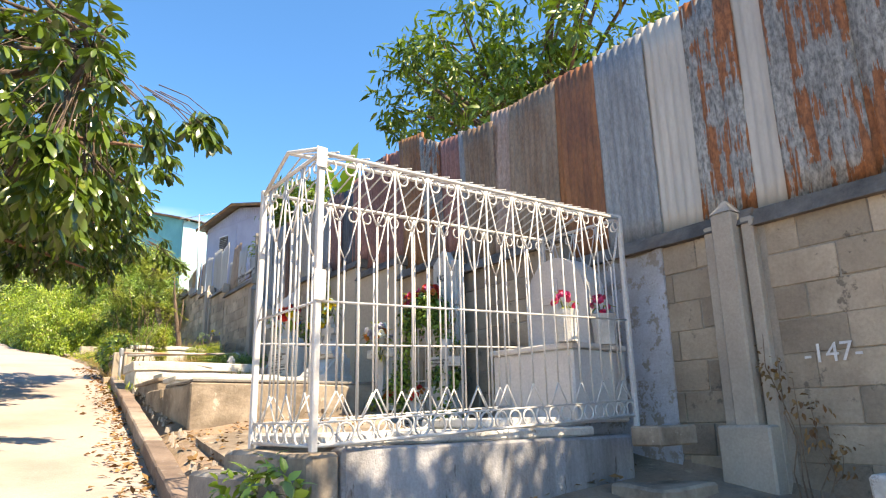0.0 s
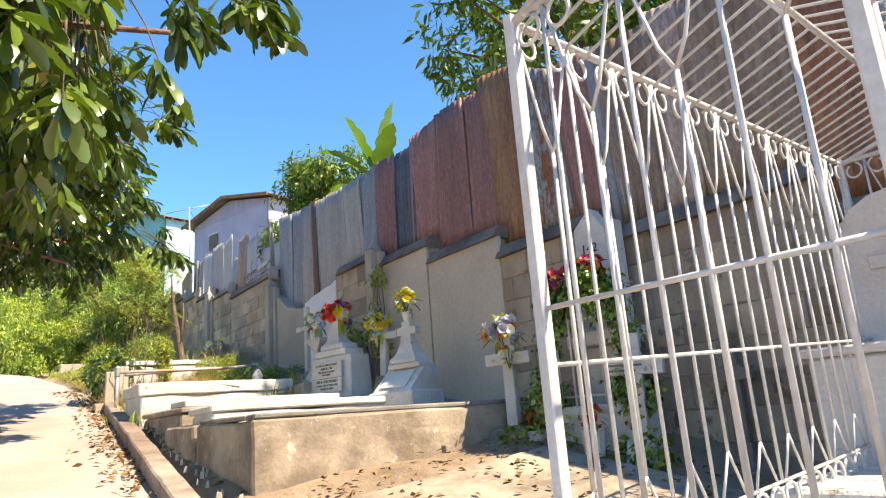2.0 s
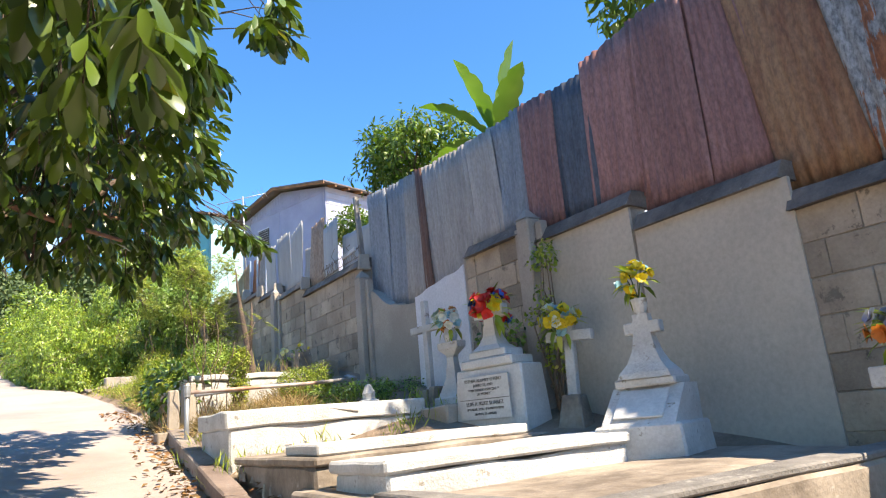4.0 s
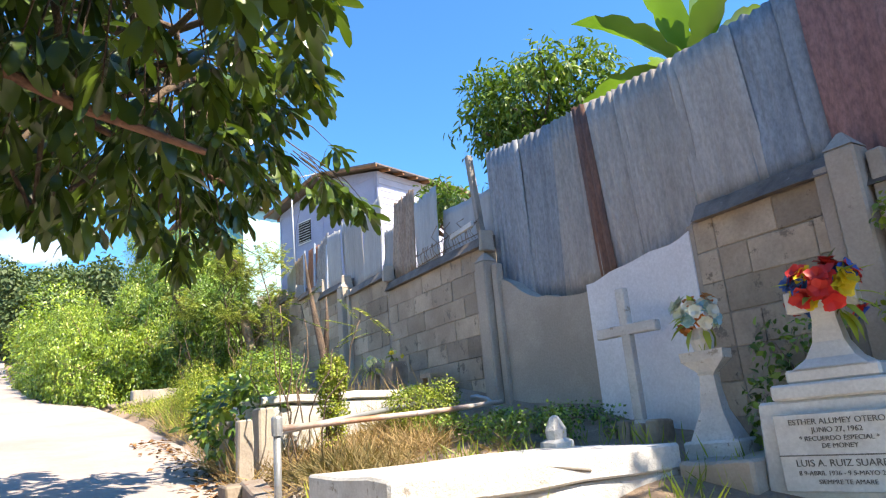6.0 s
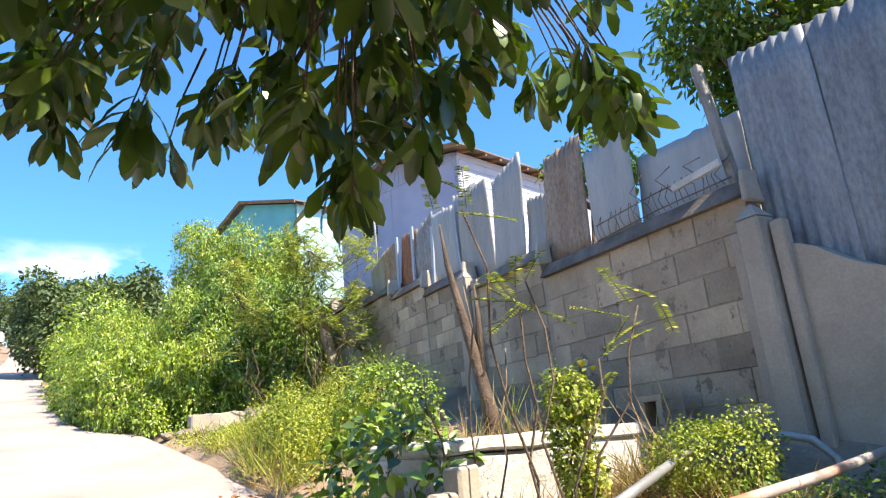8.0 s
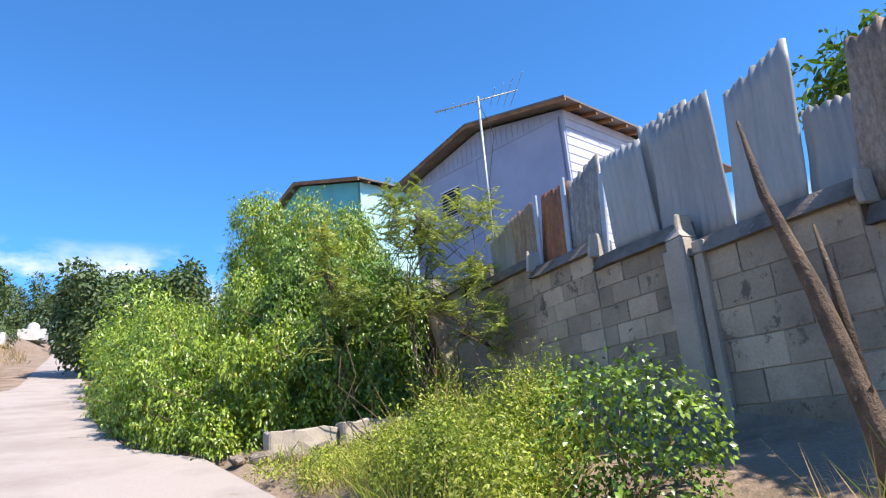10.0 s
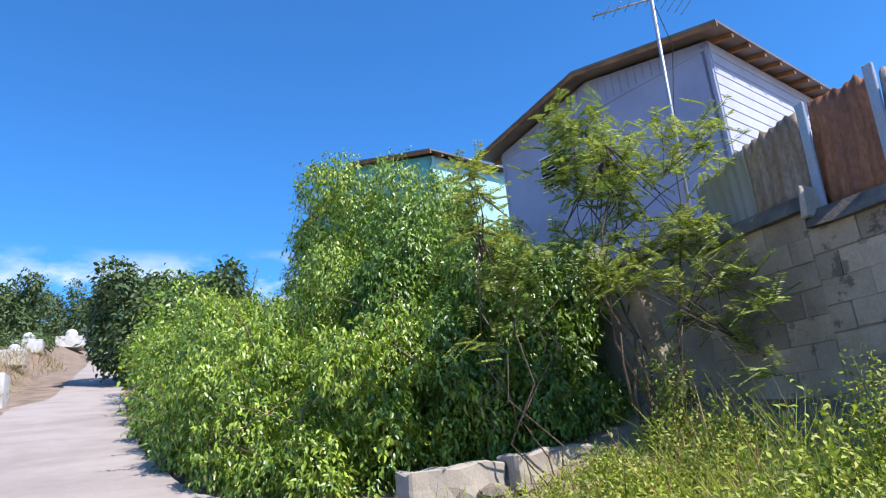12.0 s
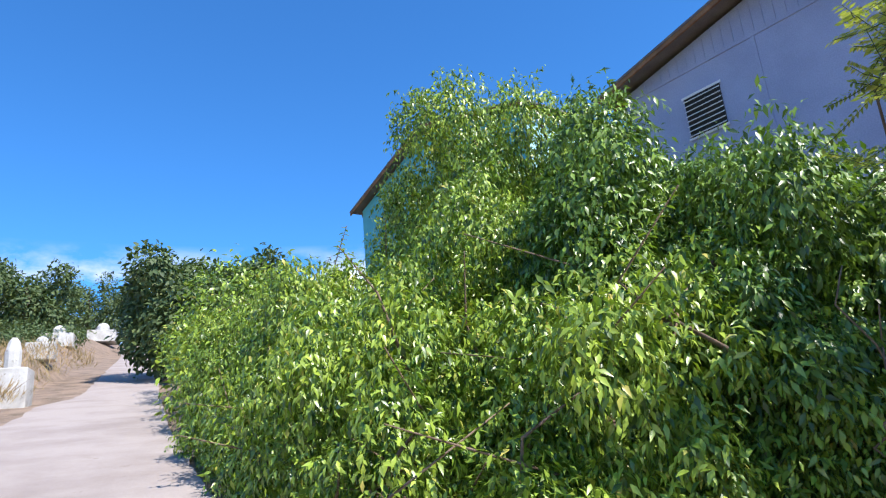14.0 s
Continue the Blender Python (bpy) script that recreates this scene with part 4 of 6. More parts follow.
def pedestal(at, h, label, rz=-75, bowl=True, s=1.0):
    """A flared cement pedestal with a cross-shaped head."""
    t = thing("grave_pedestal", at, label, "grave pedestal", rz=rz)
    part("plinth", rough_up(cut_up(box((-0.19 * s, -0.15 * s, -0.1), (0.19 * s, 0.15 * s, 0.07), 0.012), 2), 0.005), WHITEWASH, t)
    prof = [(0.15 * s, 0.068), (0.12 * s, 0.13), (0.075 * s, 0.22), (0.055 * s, 0.34), (0.05 * s, h * 0.72), (0.06 * s, h * 0.74)]
    b = lathe(prof, square=True)
    for v in b.verts:
        v.co.y *= 0.75
    part("shaft", b, WHITEWASH, t)
    if bowl:
        b = lathe([(0.04 * s, h * 0.72), (0.15 * s, h * 0.86), (0.155 * s, h * 0.95), (0.05 * s, h * 0.95)], square=True)
        for v in b.verts:
            v.co.y *= 0.45
        part("head", rough_up(b, 0.006), WHITEWASH, t)
        part("vase", rough_up(lathe([(0.05, h * 0.945), (0.065, h * 1.06), (0.05, h * 1.15), (0.055, h * 1.17)], 10), 0.004), MARBLE, t, "stained white vase")
    return t


pd3 = pedestal((3.42, 9.72, 1.9), 0.56, "flared white cement pedestal carrying a vase", rz=-78, s=0.8)
pd1 = thing("headstone", (3.27, 7.44, 1.58), "white stepped headstone with inclined plaque", "headstone", rz=-72)
part("base", rough_up(cut_up(box((-0.27, -0.3, -0.15), (0.25, 0.17, 0.09), 0.012, (0.94, 0.92)), 2), 0.006), WHITEWASH, pd1)
bm = bmesh.new()
prof = [(-0.26, 0.09), (0.14, 0.09), (0.14, 0.29), (-0.04, 0.29)]
ends_ = [[bm.verts.new((x, yy, zz)) for yy, zz in prof] for x in (-0.22, 0.2)]
bm.faces.new(ends_[0][::-1])
bm.faces.new(ends_[1])
for i in range(4):
    j = (i + 1) % 4
    bm.faces.new((ends_[0][i], ends_[0][j], ends_[1][j], ends_[1][i]))
bmesh.ops.recalc_face_normals(bm, faces=bm.faces[:])
part("sloping_body", rough_up(cut_up(bm, 2), 0.005), WHITEWASH, pd1)
tilt = pose(-0.01, -0.152, 0.192, -48)
part("plaque", box((-0.15, -0.012, -0.11), (0.14, -0.002, 0.11), 0.004, None, tilt), MARBLE, pd1, "inclined marble plaque")
part("step", rough_up(cut_up(box((-0.19, -0.09, 0.288), (0.17, 0.13, 0.335), 0.01), 2), 0.004), WHITEWASH, pd1)
sh = lathe([(0.155, 0.335), (0.145, 0.365), (0.10, 0.42), (0.07, 0.49), (0.052, 0.58), (0.045, 0.70)], square=True)
for v in sh.verts:
    v.co.y *= 0.7
part("flared_shaft", sh, WHITEWASH, pd1)
part("cross_arm", box((-0.11, -0.034, 0.585), (0.11, 0.034, 0.655), 0.006), WHITEWASH, pd1)
part("vase", lathe([(0.028, 0.70), (0.04, 0.73), (0.05, 0.79), (0.04, 0.79)], 10), WHITEWASH, pd1)

# engraved headstone with a cross on top
hs = thing("headstone", (3.33, 8.98, 1.72), "white headstone with engraved plaques and flared cross", "headstone", rz=-78)
part("body", rough_up(cut_up(box((-0.36, -0.14, -0.15), (0.36, 0.18, 0.42), 0.012, (0.92, 0.8)), 3), 0.005), MARBLE, hs)
part("step", rough_up(cut_up(box((-0.26, -0.12, 0.42), (0.26, 0.14, 0.49), 0.01), 2), 0.004), MARBLE, hs)
part("step", rough_up(cut_up(box((-0.19, -0.1, 0.49), (0.19, 0.12, 0.55), 0.01), 2), 0.004), MARBLE, hs)
b = lathe([(0.15, 0.55), (0.10, 0.59), (0.065, 0.66), (0.05, 0.76), (0.05, 0.98)], square=True)
for v in b.verts:
    v.co.y *= 0.7
part("cross_shaft", b, MARBLE, hs)
part("cross_arm", box((-0.15, -0.04, 0.80), (0.15, 0.04, 0.90), 0.006), MARBLE, hs)
plq = part("plaque", box((-0.26, -0.158, 0.04), (0.24, -0.148, 0.36), 0.003), MARBLE, hs, "engraved marble plaque in two panels")
part("joint", box((-0.26, -0.161, 0.185), (0.24, -0.1585, 0.190)), INK, plq)
rng = np.random.default_rng(21)
for k, (txt, zz, sz) in enumerate((("ESTHER ALUMEY OTERO", 0.325, 0.034), ("JUNIO 27, 1962", 0.29, 0.03), ("* RECUERDO ESPECIAL *", 0.255, 0.028), ("DE MONEY", 0.225, 0.028), ("LUIS A. RUIZ SUAREZ", 0.155, 0.04), ("8 9-ABRIL 1936 - 9 5-MAYO 2010", 0.115, 0.026), ("SIEMPRE TE AMARE", 0.08, 0.026))):
    writing(txt, sz, INK, hs.matrix_world @ pose(-0.01, -0.1605, zz) @ pose(0, 0, 0, 90), hs, "engraving")

# tall pointed headstone 142 and its ivy-grown railing
h142 = thing("headstone", (3.66, 5.5, 1.34), "tall white pointed headstone numbered 142", "headstone", rz=-84, ry=0)
bm = bmesh.new()
prof = [(-0.13, 0.0), (0.13, 0.0), (0.13, 1.28), (0.02, 1.46), (-0.13, 1.33)]
f = [bm.verts.new((x, -0.05, z)) for x, z in prof]
bk = [bm.verts.new((x, 0.06, z)) for x, z in prof]
bm.faces.new(f)
bm.faces.new(bk[::-1])
for i in range(5):
    j = (i + 1) % 5
    bm.faces.new((f[j], f[i], bk[i], bk[j]))
part("slab", bm, WHITEWASH, h142)
part("side_wing", box((0.132, -0.04, 0.0), (0.21, 0.06, 1.34), 0.008, (0.9, 1)), WHITEWASH, h142)
part("side_wing", box((-0.17, -0.03, 0.0), (-0.132, 0.06, 1.15), 0.008, (0.9, 1)), WHITEWASH, h142)
writing("142", 0.095, BLACK, h142.matrix_world @ pose(-0.01, -0.056, 1.17) @ pose(0, 0, 0, 90), h142, "painted_number")
rail = thing("grave_railing", (3.4, 5.4, 1.2), "low white iron railing overgrown with ivy", "railing", rz=-84)
for i in range(6):
    x = -0.3 + 0.12 * i
    link_mesh("bar", tubes_mesh("bar", [([(x, 0, 0.2), (x, 0, 0.86), (x * 0.95, 0.03, 0.98), (x * 0.85, 0.16, 1.0)], 0.009, 6)]), IRON, rail)
for zz in (0.3, 0.8):
    link_mesh("rail", tubes_mesh("rail", [([(-0.34, 0, zz), (0.34, 0, zz)], 0.008, 5)]), IRON, rail)
part("curb", rough_up(cut_up(box((-0.36, -0.06, -0.15), (0.36, 0.12, 0.24), 0.012), 3), 0.006), WHITEWASH, rail)
part("shelf", box((-0.26, 0.06, 0.62), (0.26, 0.26, 0.72), 0.008), WHITEWASH, rail)
marker_cross((3.68, 4.62, 1.12), 0.6, 0.22, 0.08, DARKCEM, "small dark grey cement cross in the shade", 0.1, (0, 0), -80)
gc = marker_cross((2.6, 6.0, 1.18), 0.0 + 0.05, 0.05, 0.05, CEMENT, "broken stub of a cement grave marker", 0.1)
bpy.data.objects.remove(gc.children[2]), bpy.data.objects.remove(gc.children[1])
gc.name = "cement_stub"
gc["category"] = "stub"

# finial, pipe rail, stone posts, white cracked posts
fin = thing("stone_finial", (2.98, 10.52, 1.98), "small worn white finial on the tomb corner", "finial")
part("finial", rough_up(lathe([(0.1, -0.01), (0.1, 0.03), (0.06, 0.05), (0.065, 0.1), (0.03, 0.17), (0.01, 0.18)], 8), 0.008, 8), WHITEWASH, fin)
pr = thing("pipe_rail", (1.52, 11.25, 1.82), "rusty pipe rail on a galvanised pipe post", "pipe rail")
link_mesh("post", tubes_mesh("post", [([(0, 0, -0.2), (0, 0, 0.42)], 0.022, 10)]), GALV, pr)
part("tee", lathe([(0.032, 0.36), (0.034, 0.4), (0.034, 0.46), (0.028, 0.47)], 10), GALV, pr)
link_mesh("pipe", tubes_mesh("pipe", [([(0, 0, 0.4), (0.6, 0.08, 0.42), (1.2, 0.17, 0.44), (1.8, 0.26, 0.475)], 0.019, 10)]), PIPE, pr, "bent rusty pipe")
pr2 = thing("pipe_rail", (1.65, 11.5, 1.85), "grey pipe lying over dry weeds", "pipe rail")
link_mesh("pipe", tubes_mesh("pipe", [([(0, 0, 0.36), (1.35, 0.76, 0.5)], 0.02, 10)]), GALV, pr2)
bend = thing("bent_pipe", (3.5, 11.95, 2.1), "short bent grey pipe stub at the wall", "pipe")
link_mesh("pipe", tubes_mesh("pipe", [([(0.05, -0.1, -0.1), (0.03, -0.08, 0.15), (0.0, 0.0, 0.24), (-0.02, 0.12, 0.27), (-0.02, 0.2, 0.27)], 0.02, 10)]), GALV, bend)
for k, (x, y, h, w) in enumerate(((1.58, 12.2, 0.46, 0.12), (1.76, 12.35, 0.5, 0.14), (1.62, 12.75, 0.42, 0.15))):
    sp = thing("stone_post", (x, y, ground_z(x, y)), "weathered grey cement grave post", "post", group="grave posts", rz=20 * k, rx=3 - 3 * k)
    part("post", rough_up(cut_up(box((-w / 2, -w * 0.4, -0.1), (w / 2, w * 0.4, h), 0.012, (0.85, 0.85)), 3), 0.012, 6, k), PLASTER, sp)
fp = thing("cement_block", (1.5, 12.0, ground_z(1.5, 12.0)), "square cement foot by the kerb", "block")
part("foot", rough_up(box((-0.12, -0.12, -0.1), (0.12, 0.12, 0.1), 0.012), 0.01), CEMENT, fp)
vs = thing("stone_vase", (3.3, 13.7, ground_z(3.3, 13.7)), "double cement flower vase behind the tomb", "vase")
part("vase", rough_up(lathe([(0.08, 0), (0.09, 0.04), (0.07, 0.1), (0.085, 0.26), (0.075, 0.27)], 4), 0.008), CEMENT, vs)
vs2 = thing("stone_vase", (3.48, 13.52, ground_z(3.48, 13.52)), "square cement flower vase beside the tomb", "vase")
part("vase", rough_up(lathe([(0.09, 0), (0.09, 0.3), (0.08, 0.36)], square=True), 0.008), CEMENT, vs2)
hb = thing("hollow_block", (3.62, 13.0, ground_z(3.6, 13.0)), "grey hollow concrete block lying at the wall", "concrete block")
bm = bmesh.new()
for lo, hi in (((-0.1, -0.1, -0.02), (0.1, 0.1, 0.05)), ((-0.1, -0.1, 0.05), (0.1, -0.05, 0.2)), ((-0.1, 0.05, 0.05), (0.1, 0.1, 0.2)), ((-0.1, -0.1, 0.2), (0.1, 0.1, 0.24))):
    add_box(bm, lo, hi, 0.004)
part("block", bm, BLOCK, hb)


# ---- flowers ----
def bouquet(at, r, colours, label, n=16, seed=0, leaves=14, pot=None, squash=0.8):
    """A bunch of artificial flowers: every colour one part, and a frill of leaves."""
    g = np.random.default_rng(seed)
    t = thing("flower_bunch", at, label, "flowers")
    for k, c in enumerate(colours):
        m = max(2, int(n * 1.5) // len(colours))
        d = unit(g.normal(size=(m, 3)) + np.array([-0.4, -0.3, 0.5]))
        cen = d * r * np.array([1, 1, squash]) * g.uniform(0.6, 1.0, (m, 1)) + np.array([0, 0, r * 0.55])
        for q, dd in zip(cen, d):
            P, A, U = [], [], []
            e1 = unit(np.cross(dd, [0.3, 0.2, 1]))
            e2 = np.cross(dd, e1)
            for ringn, (cnt, tilt) in enumerate(((7, 0.25), (5, 0.9))):
                for w in np.linspace(0, 2 * math.pi, cnt, endpoint=False) + ringn:
                    P.append(q)
                    A.append(e1 * math.cos(w) + e2 * math.sin(w) + dd * tilt)
                    U.append(dd - 0.3 * (e1 * math.cos(w) + e2 * math.sin(w)))
            L = r * 0.3
            link_mesh("flower", leaf_mesh("flower", P, A, U, L * g.uniform(0.8, 1.2, len(P)), L * 0.85, [(0.35, 0.8), (0.75, 1.0)], 0.12, 0.3), PETALS[c], t)
    if leaves:
        d = unit(g.normal(size=(leaves, 3)) + np.array([0, 0, -0.2]))
        P = d * r * 0.5 + np.array([0, 0, r * 0.4])
        link_mesh("foliage", leaf_mesh("foliage", P, d, np.tile([0, 0, 1.0], (leaves, 1)) + 0.2 * d, r * 0.9, r * 0.3, LANCE, 0.4), LEAF_WEED, t)
        link_mesh("stem", tubes_mesh("stem", [([(0, 0, -0.05), tuple(q)], 0.004, 4) for q in P[:6]]), LEAF_STEM, t)
    return t


LEAF_STEM = rough_mat("stem", (0.10, 0.13, 0.05), (0.07, 0.09, 0.03), scale=9)
bouquet((3.33, 8.96, 2.5), 0.17, ("red", "red", "yellow", "blue", "red"), "bunch of red, yellow and blue silk flowers", 26, 1)
bouquet((3.42, 9.72, 2.55), 0.14, ("white", "lightblue", "white", "white", "orange"), "bunch of white, pale blue and orange flowers", 18, 2)
bouquet((3.5, 8.4, 2.32), 0.15, ("yellow", "lightblue", "white", "yellow"), "bunch of yellow and pale blue flowers", 14, 3, 26)
bouquet((3.27, 7.44, 2.42), 0.12, ("yellow", "lightblue", "yellow"), "small bunch of yellow and teal flowers", 12, 4, 22)
bouquet((3.2, 6.05, 1.92), 0.14, ("lilac", "lilac", "white", "orange"), "faded lilac and white flower bunch on the cross", 16, 5, 22)
bouquet((3.17, 5.98, 1.78), 0.08, ("cream", "white"), "cream rose hanging from the cross", 6, 6, 6)
bouquet((3.36, 5.6, 2.22), 0.12, ("magenta", "red", "pink"), "dark red and pink flowers over the railing", 14, 7, 20)
bouquet((3.36, 5.32, 2.24), 0.12, ("orange", "red", "magenta"), "orange and magenta flowers over the railing", 14, 8, 20)
for i, (x, y) in enumerate(((3.24, 5.84), (3.2, 5.3))):
    pot = thing("flower_pot", (x, y, 1.2), "small white cement flower pot", "flower pot", group="flower pots")
    part("pot", lathe([(0.06, -0.06), (0.075, 0.08), (0.082, 0.1), (0.06, 0.1)], 10), WHITEWASH, pot)
    bouquet((x, y, 1.33), 0.085, ("red", "orange"), "red flowers in a white pot", 8, 9 + i, 10)
for i, (x, y, z) in enumerate(((2.98, 3.1, 1.6), (3.34, 3.12, 1.6))):
    pot = thing("white_urn", (x, y, z), "whitewashed cement urn with pink flowers", "urn", group="white urns")
    part("urn", rough_up(lathe([(0.07, 0), (0.075, 0.14), (0.085, 0.2), (0.06, 0.2)], 10), 0.005), WHITEWASH, pot)
    bouquet((x, y, z + 0.22), 0.08, ("pink", "pink"), "bright pink flowers in a white urn", 8, 14 + i, 8)
bouquet((3.3, 13.7, ground_z(3.3, 13.7) + 0.3), 0.12, ("cream", "white", "cream"), "pale yellow and white roses in the vase", 8, 17, 14)
bouquet((3.48, 13.52, ground_z(3.48, 13.52) + 0.38), 0.09, ("cream", "yellow"), "pale yellow rose in the vase", 4, 18, 8)
bouquet((3.3, 1.36, 0.9), 0.09, ("lightblue",), "pale blue silk flower", 5, 19, 5)
bouquet((3.45, 1.28, 0.98), 0.1, ("red", "magenta"), "dark red silk flowers", 8, 20, 8)

# ---- houses ----
def rafter_house(name, corner, ang, width, depth, floor, eave, ridge, walls, lit, label, over=0.32, trim=None, louvre=None):
    """A timber house with its gable towards the lane. corner: near front corner; the gable runs along local +y, the depth along +x."""
    t = thing(name, (corner[0], corner[1], floor), label, "house", rz=ang)
    e, r = eave - floor, ridge - floor
    bm = bmesh.new()
    prof = [(0, 0), (width, 0), (width, e), (width / 2, r), (0, e)]
    a = [bm.verts.new((0, y, z)) for y, z in prof]
    b = [bm.verts.new((0.1, y, z)) for y, z in prof]
    bm.faces.new(a)
    bm.faces.new(b[::-1])
    for i in range(5):
        j = (i + 1) % 5
        bm.faces.new((a[j], a[i], b[i], b[j]))
    gable = part("gable_wall", bm, walls, t)
    # lit: paler copy of the wall colour, standing in for sun on this side
    near = part("side_wall", box((0.0, -0.004, 0), (depth, 0.1, e), 0), lit, t, "side wall, its paler colour carrying the sunlight")
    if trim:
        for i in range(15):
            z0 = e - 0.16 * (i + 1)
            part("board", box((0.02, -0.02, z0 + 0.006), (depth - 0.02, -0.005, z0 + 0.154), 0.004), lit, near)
    part("side_wall", box((0.101, width - 0.1, 0), (depth, width, e)), walls, t)
    part("back_wall", box((depth - 0.1, 0.101, 0), (depth, width - 0.101, e)), walls, t)
    for s in (0, 1):
        y0, y1 = (-over, width / 2) if s == 0 else (width / 2, width + over)
        slope = (r - e) / (width / 2)
        z0, z1 = (e - over * slope, r) if s == 0 else (r, e - over * slope)
        bm = bmesh.new()
        q = [bm.verts.new(p) for p in ((-over, y0, z0 + 0.06), (depth + over, y0, z0 + 0.06), (depth + over, y1, z1 + 0.06), (-over, y1, z1 + 0.06))]
        bm.faces.new(q)
        ex = bmesh.ops.extrude_face_region(bm, geom=bm.faces[:])
        for v in ex["geom"]:
            if isinstance(v, bmesh.types.BMVert):
                v.co.z += 0.035
        bmesh.ops.recalc_face_normals(bm, faces=bm.faces[:])
        roof = part("roof", bm, ROOF, t, "low pitched sheet roof")
        bm = bmesh.new()
        q = [bm.verts.new(p) for p in ((-over + 0.01, y0, z0), (-over + 0.01, y1, z1), (-over + 0.01, y1, z1 + 0.06), (-over + 0.01, y0, z0 + 0.06))]
        bm.faces.new(q)
        ex = bmesh.ops.extrude_face_region(bm, geom=bm.faces[:])
        for v in ex["geom"]:
            if isinstance(v, bmesh.types.BMVert):
                v.co.x += 0.03
        bmesh.ops.recalc_face_normals(bm, faces=bm.faces[:])
        part("barge_board", bm, RAFTER, t, "brown barge board")
        n = int(depth / 0.45)
        for i in range(n):
            x = 0.1 + i * 0.45
            yy = (-over + 0.02, 0.05) if s == 0 else (width - 0.05, width + over - 0.02)
            zz = [e - slope * (-yy[0]) if s == 0 else e, e + slope * 0.05 if s == 0 else e - slope * over]
            bm = bmesh.new()
            add_box(bm, (x, yy[0], 0), (x + 0.05, yy[1], 0.07))
            for v in bm.verts:
                k = (v.co.y - yy[0]) / (yy[1] - yy[0])
                v.co.z += zz[0] + (zz[1] - zz[0]) * k - 0.012
            part("rafter", bm, RAFTER, roof)
    if trim:
        part("trim_board", box((-0.015, 0, e - 0.12), (0.004, width, e - 0.07)), trim, gable)
        for yy in (0.0, width * 0.52, width - 0.06):
            part("trim_board", box((-0.014, yy, 0), (0.004, yy + 0.05, e - 0.122)), trim, gable)
        nb = 30
        for i in range(nb):
            yy = width * (i + 0.5) / nb
            zt = e + (r - e) * (1 - abs(yy - width / 2) / (width / 2))
            if zt - e > 0.06:
                part("batten", box((-0.01, yy - 0.008, e - 0.065), (0.004, yy + 0.008, zt - 0.03)), walls, gable)
    if louvre:
        y0, z0, w, h = louvre
        win = tagged(part("window", box((-0.02, y0, z0 - floor), (-0.006, y0 + w, z0 + h - floor)), BLACK, t), "")
        fr = part("window_frame", box((-0.03, y0 - 0.03, z0 - floor - 0.03), (-0.021, y0 + w + 0.03, z0 - floor)), HOUSE_WHITE, win)
        part("window_frame", box((-0.03, y0 - 0.03, z0 + h - floor), (-0.021, y0 + w + 0.03, z0 + h - floor + 0.03)), HOUSE_WHITE, win)
        for i in range(8):
            zz = z0 - floor + h * (i + 0.5) / 8
            part("slat", box((-0.04, y0, -0.004), (0.0, y0 + w, 0.004), 0, None, pose(-0.02, 0, zz, 0, -35, 0)), HOUSE_WHITE, win)
    return t


rafter_house("lavender_house", (6.84, 20.4), 15.9, 4.0, 5.5, 3.0, 8.03, 8.45, LAVENDER, LAVENDER_SUNLIT, "lavender timber house with brown open eaves, sunlight put into its paler side", trim=LAVENDER, louvre=(2.62, 7.0, 0.5, 0.55))
rafter_house("teal_house", (5.28, 26.27), 15.9, 5.56, 4.5, 4.0, 8.9, 9.75, TEAL, TEAL_SUNLIT, "teal house behind the thicket, sunlight put into its paler side", over=0.22)

# aerial on its mast
aer = thing("tv_aerial", (4.23, 18.72, 4.9), "old television aerial on a thin leaning mast", "aerial", rx=5, ry=-3)
link_mesh("mast", tubes_mesh("mast", [([(0, 0, -0.6), (0.0, 0, 1.95)], 0.016, 8)]), GALV, aer)
boom_d = Vector((0.75, -0.35, 0.16)).normalized()
link_mesh("boom", tubes_mesh("boom", [([Vector((0, 0, 1.9)) - boom_d * 0.55, Vector((0, 0, 1.9)) + boom_d * 0.5], 0.009, 6)]), GALV, aer)
cross_d = Vector((0.35, 0.75, 0.05)).normalized()
for i in range(11):
    p = Vector((0, 0, 1.9)) + boom_d * (-0.52 + 0.1 * i)
    l = 0.1 + 0.02 * (i % 3) if i < 7 else 0.2 + 0.1 * (i - 6)
    link_mesh("element", tubes_mesh("element", [([p - cross_d * l, p + cross_d * l], 0.004, 5)]), GALV, aer)
link_mesh("cable", tubes_mesh("cable", [([(0.02, 0, 1.85), (0.2, 0.05, 1.5), (0.05, 0.02, 0.9), (0.02, 0, 0.2)], 0.004, 5)]), BLACK, aer)


# ---- trees and thickets ----
def branch_tubes(rng, start, tips, r0, r1, wob=0.15, seg=5):
    out = []
    s = np.array(start, float)
    for tp in tips:
        tp = np.array(tp, float)
        pts = [tuple(s + (tp - s) * k + np.array([rng.normal() * wob, rng.normal() * wob, (k - k * k) * 0.5 * wob * 4]) * (0 < k < 1)) for k in np.linspace(0, 1, seg)]
        out.append((pts, list(np.linspace(r0, r1, seg)), 7))
    return out


# big-leaved tree leaning over the lane
rng = np.random.default_rng(42)
tree = thing("shade_tree", (-3.4, 8.6, ground_z(-3.4, 8.6)), "large tree with long drooping glossy leaves over the lane", "tree")


def world_part(name, me, mat, parent, label=""):
    ob = link_mesh(name, me, mat, parent, label)
    ob.matrix_parent_inverse = parent.matrix_world.inverted()
    return ob


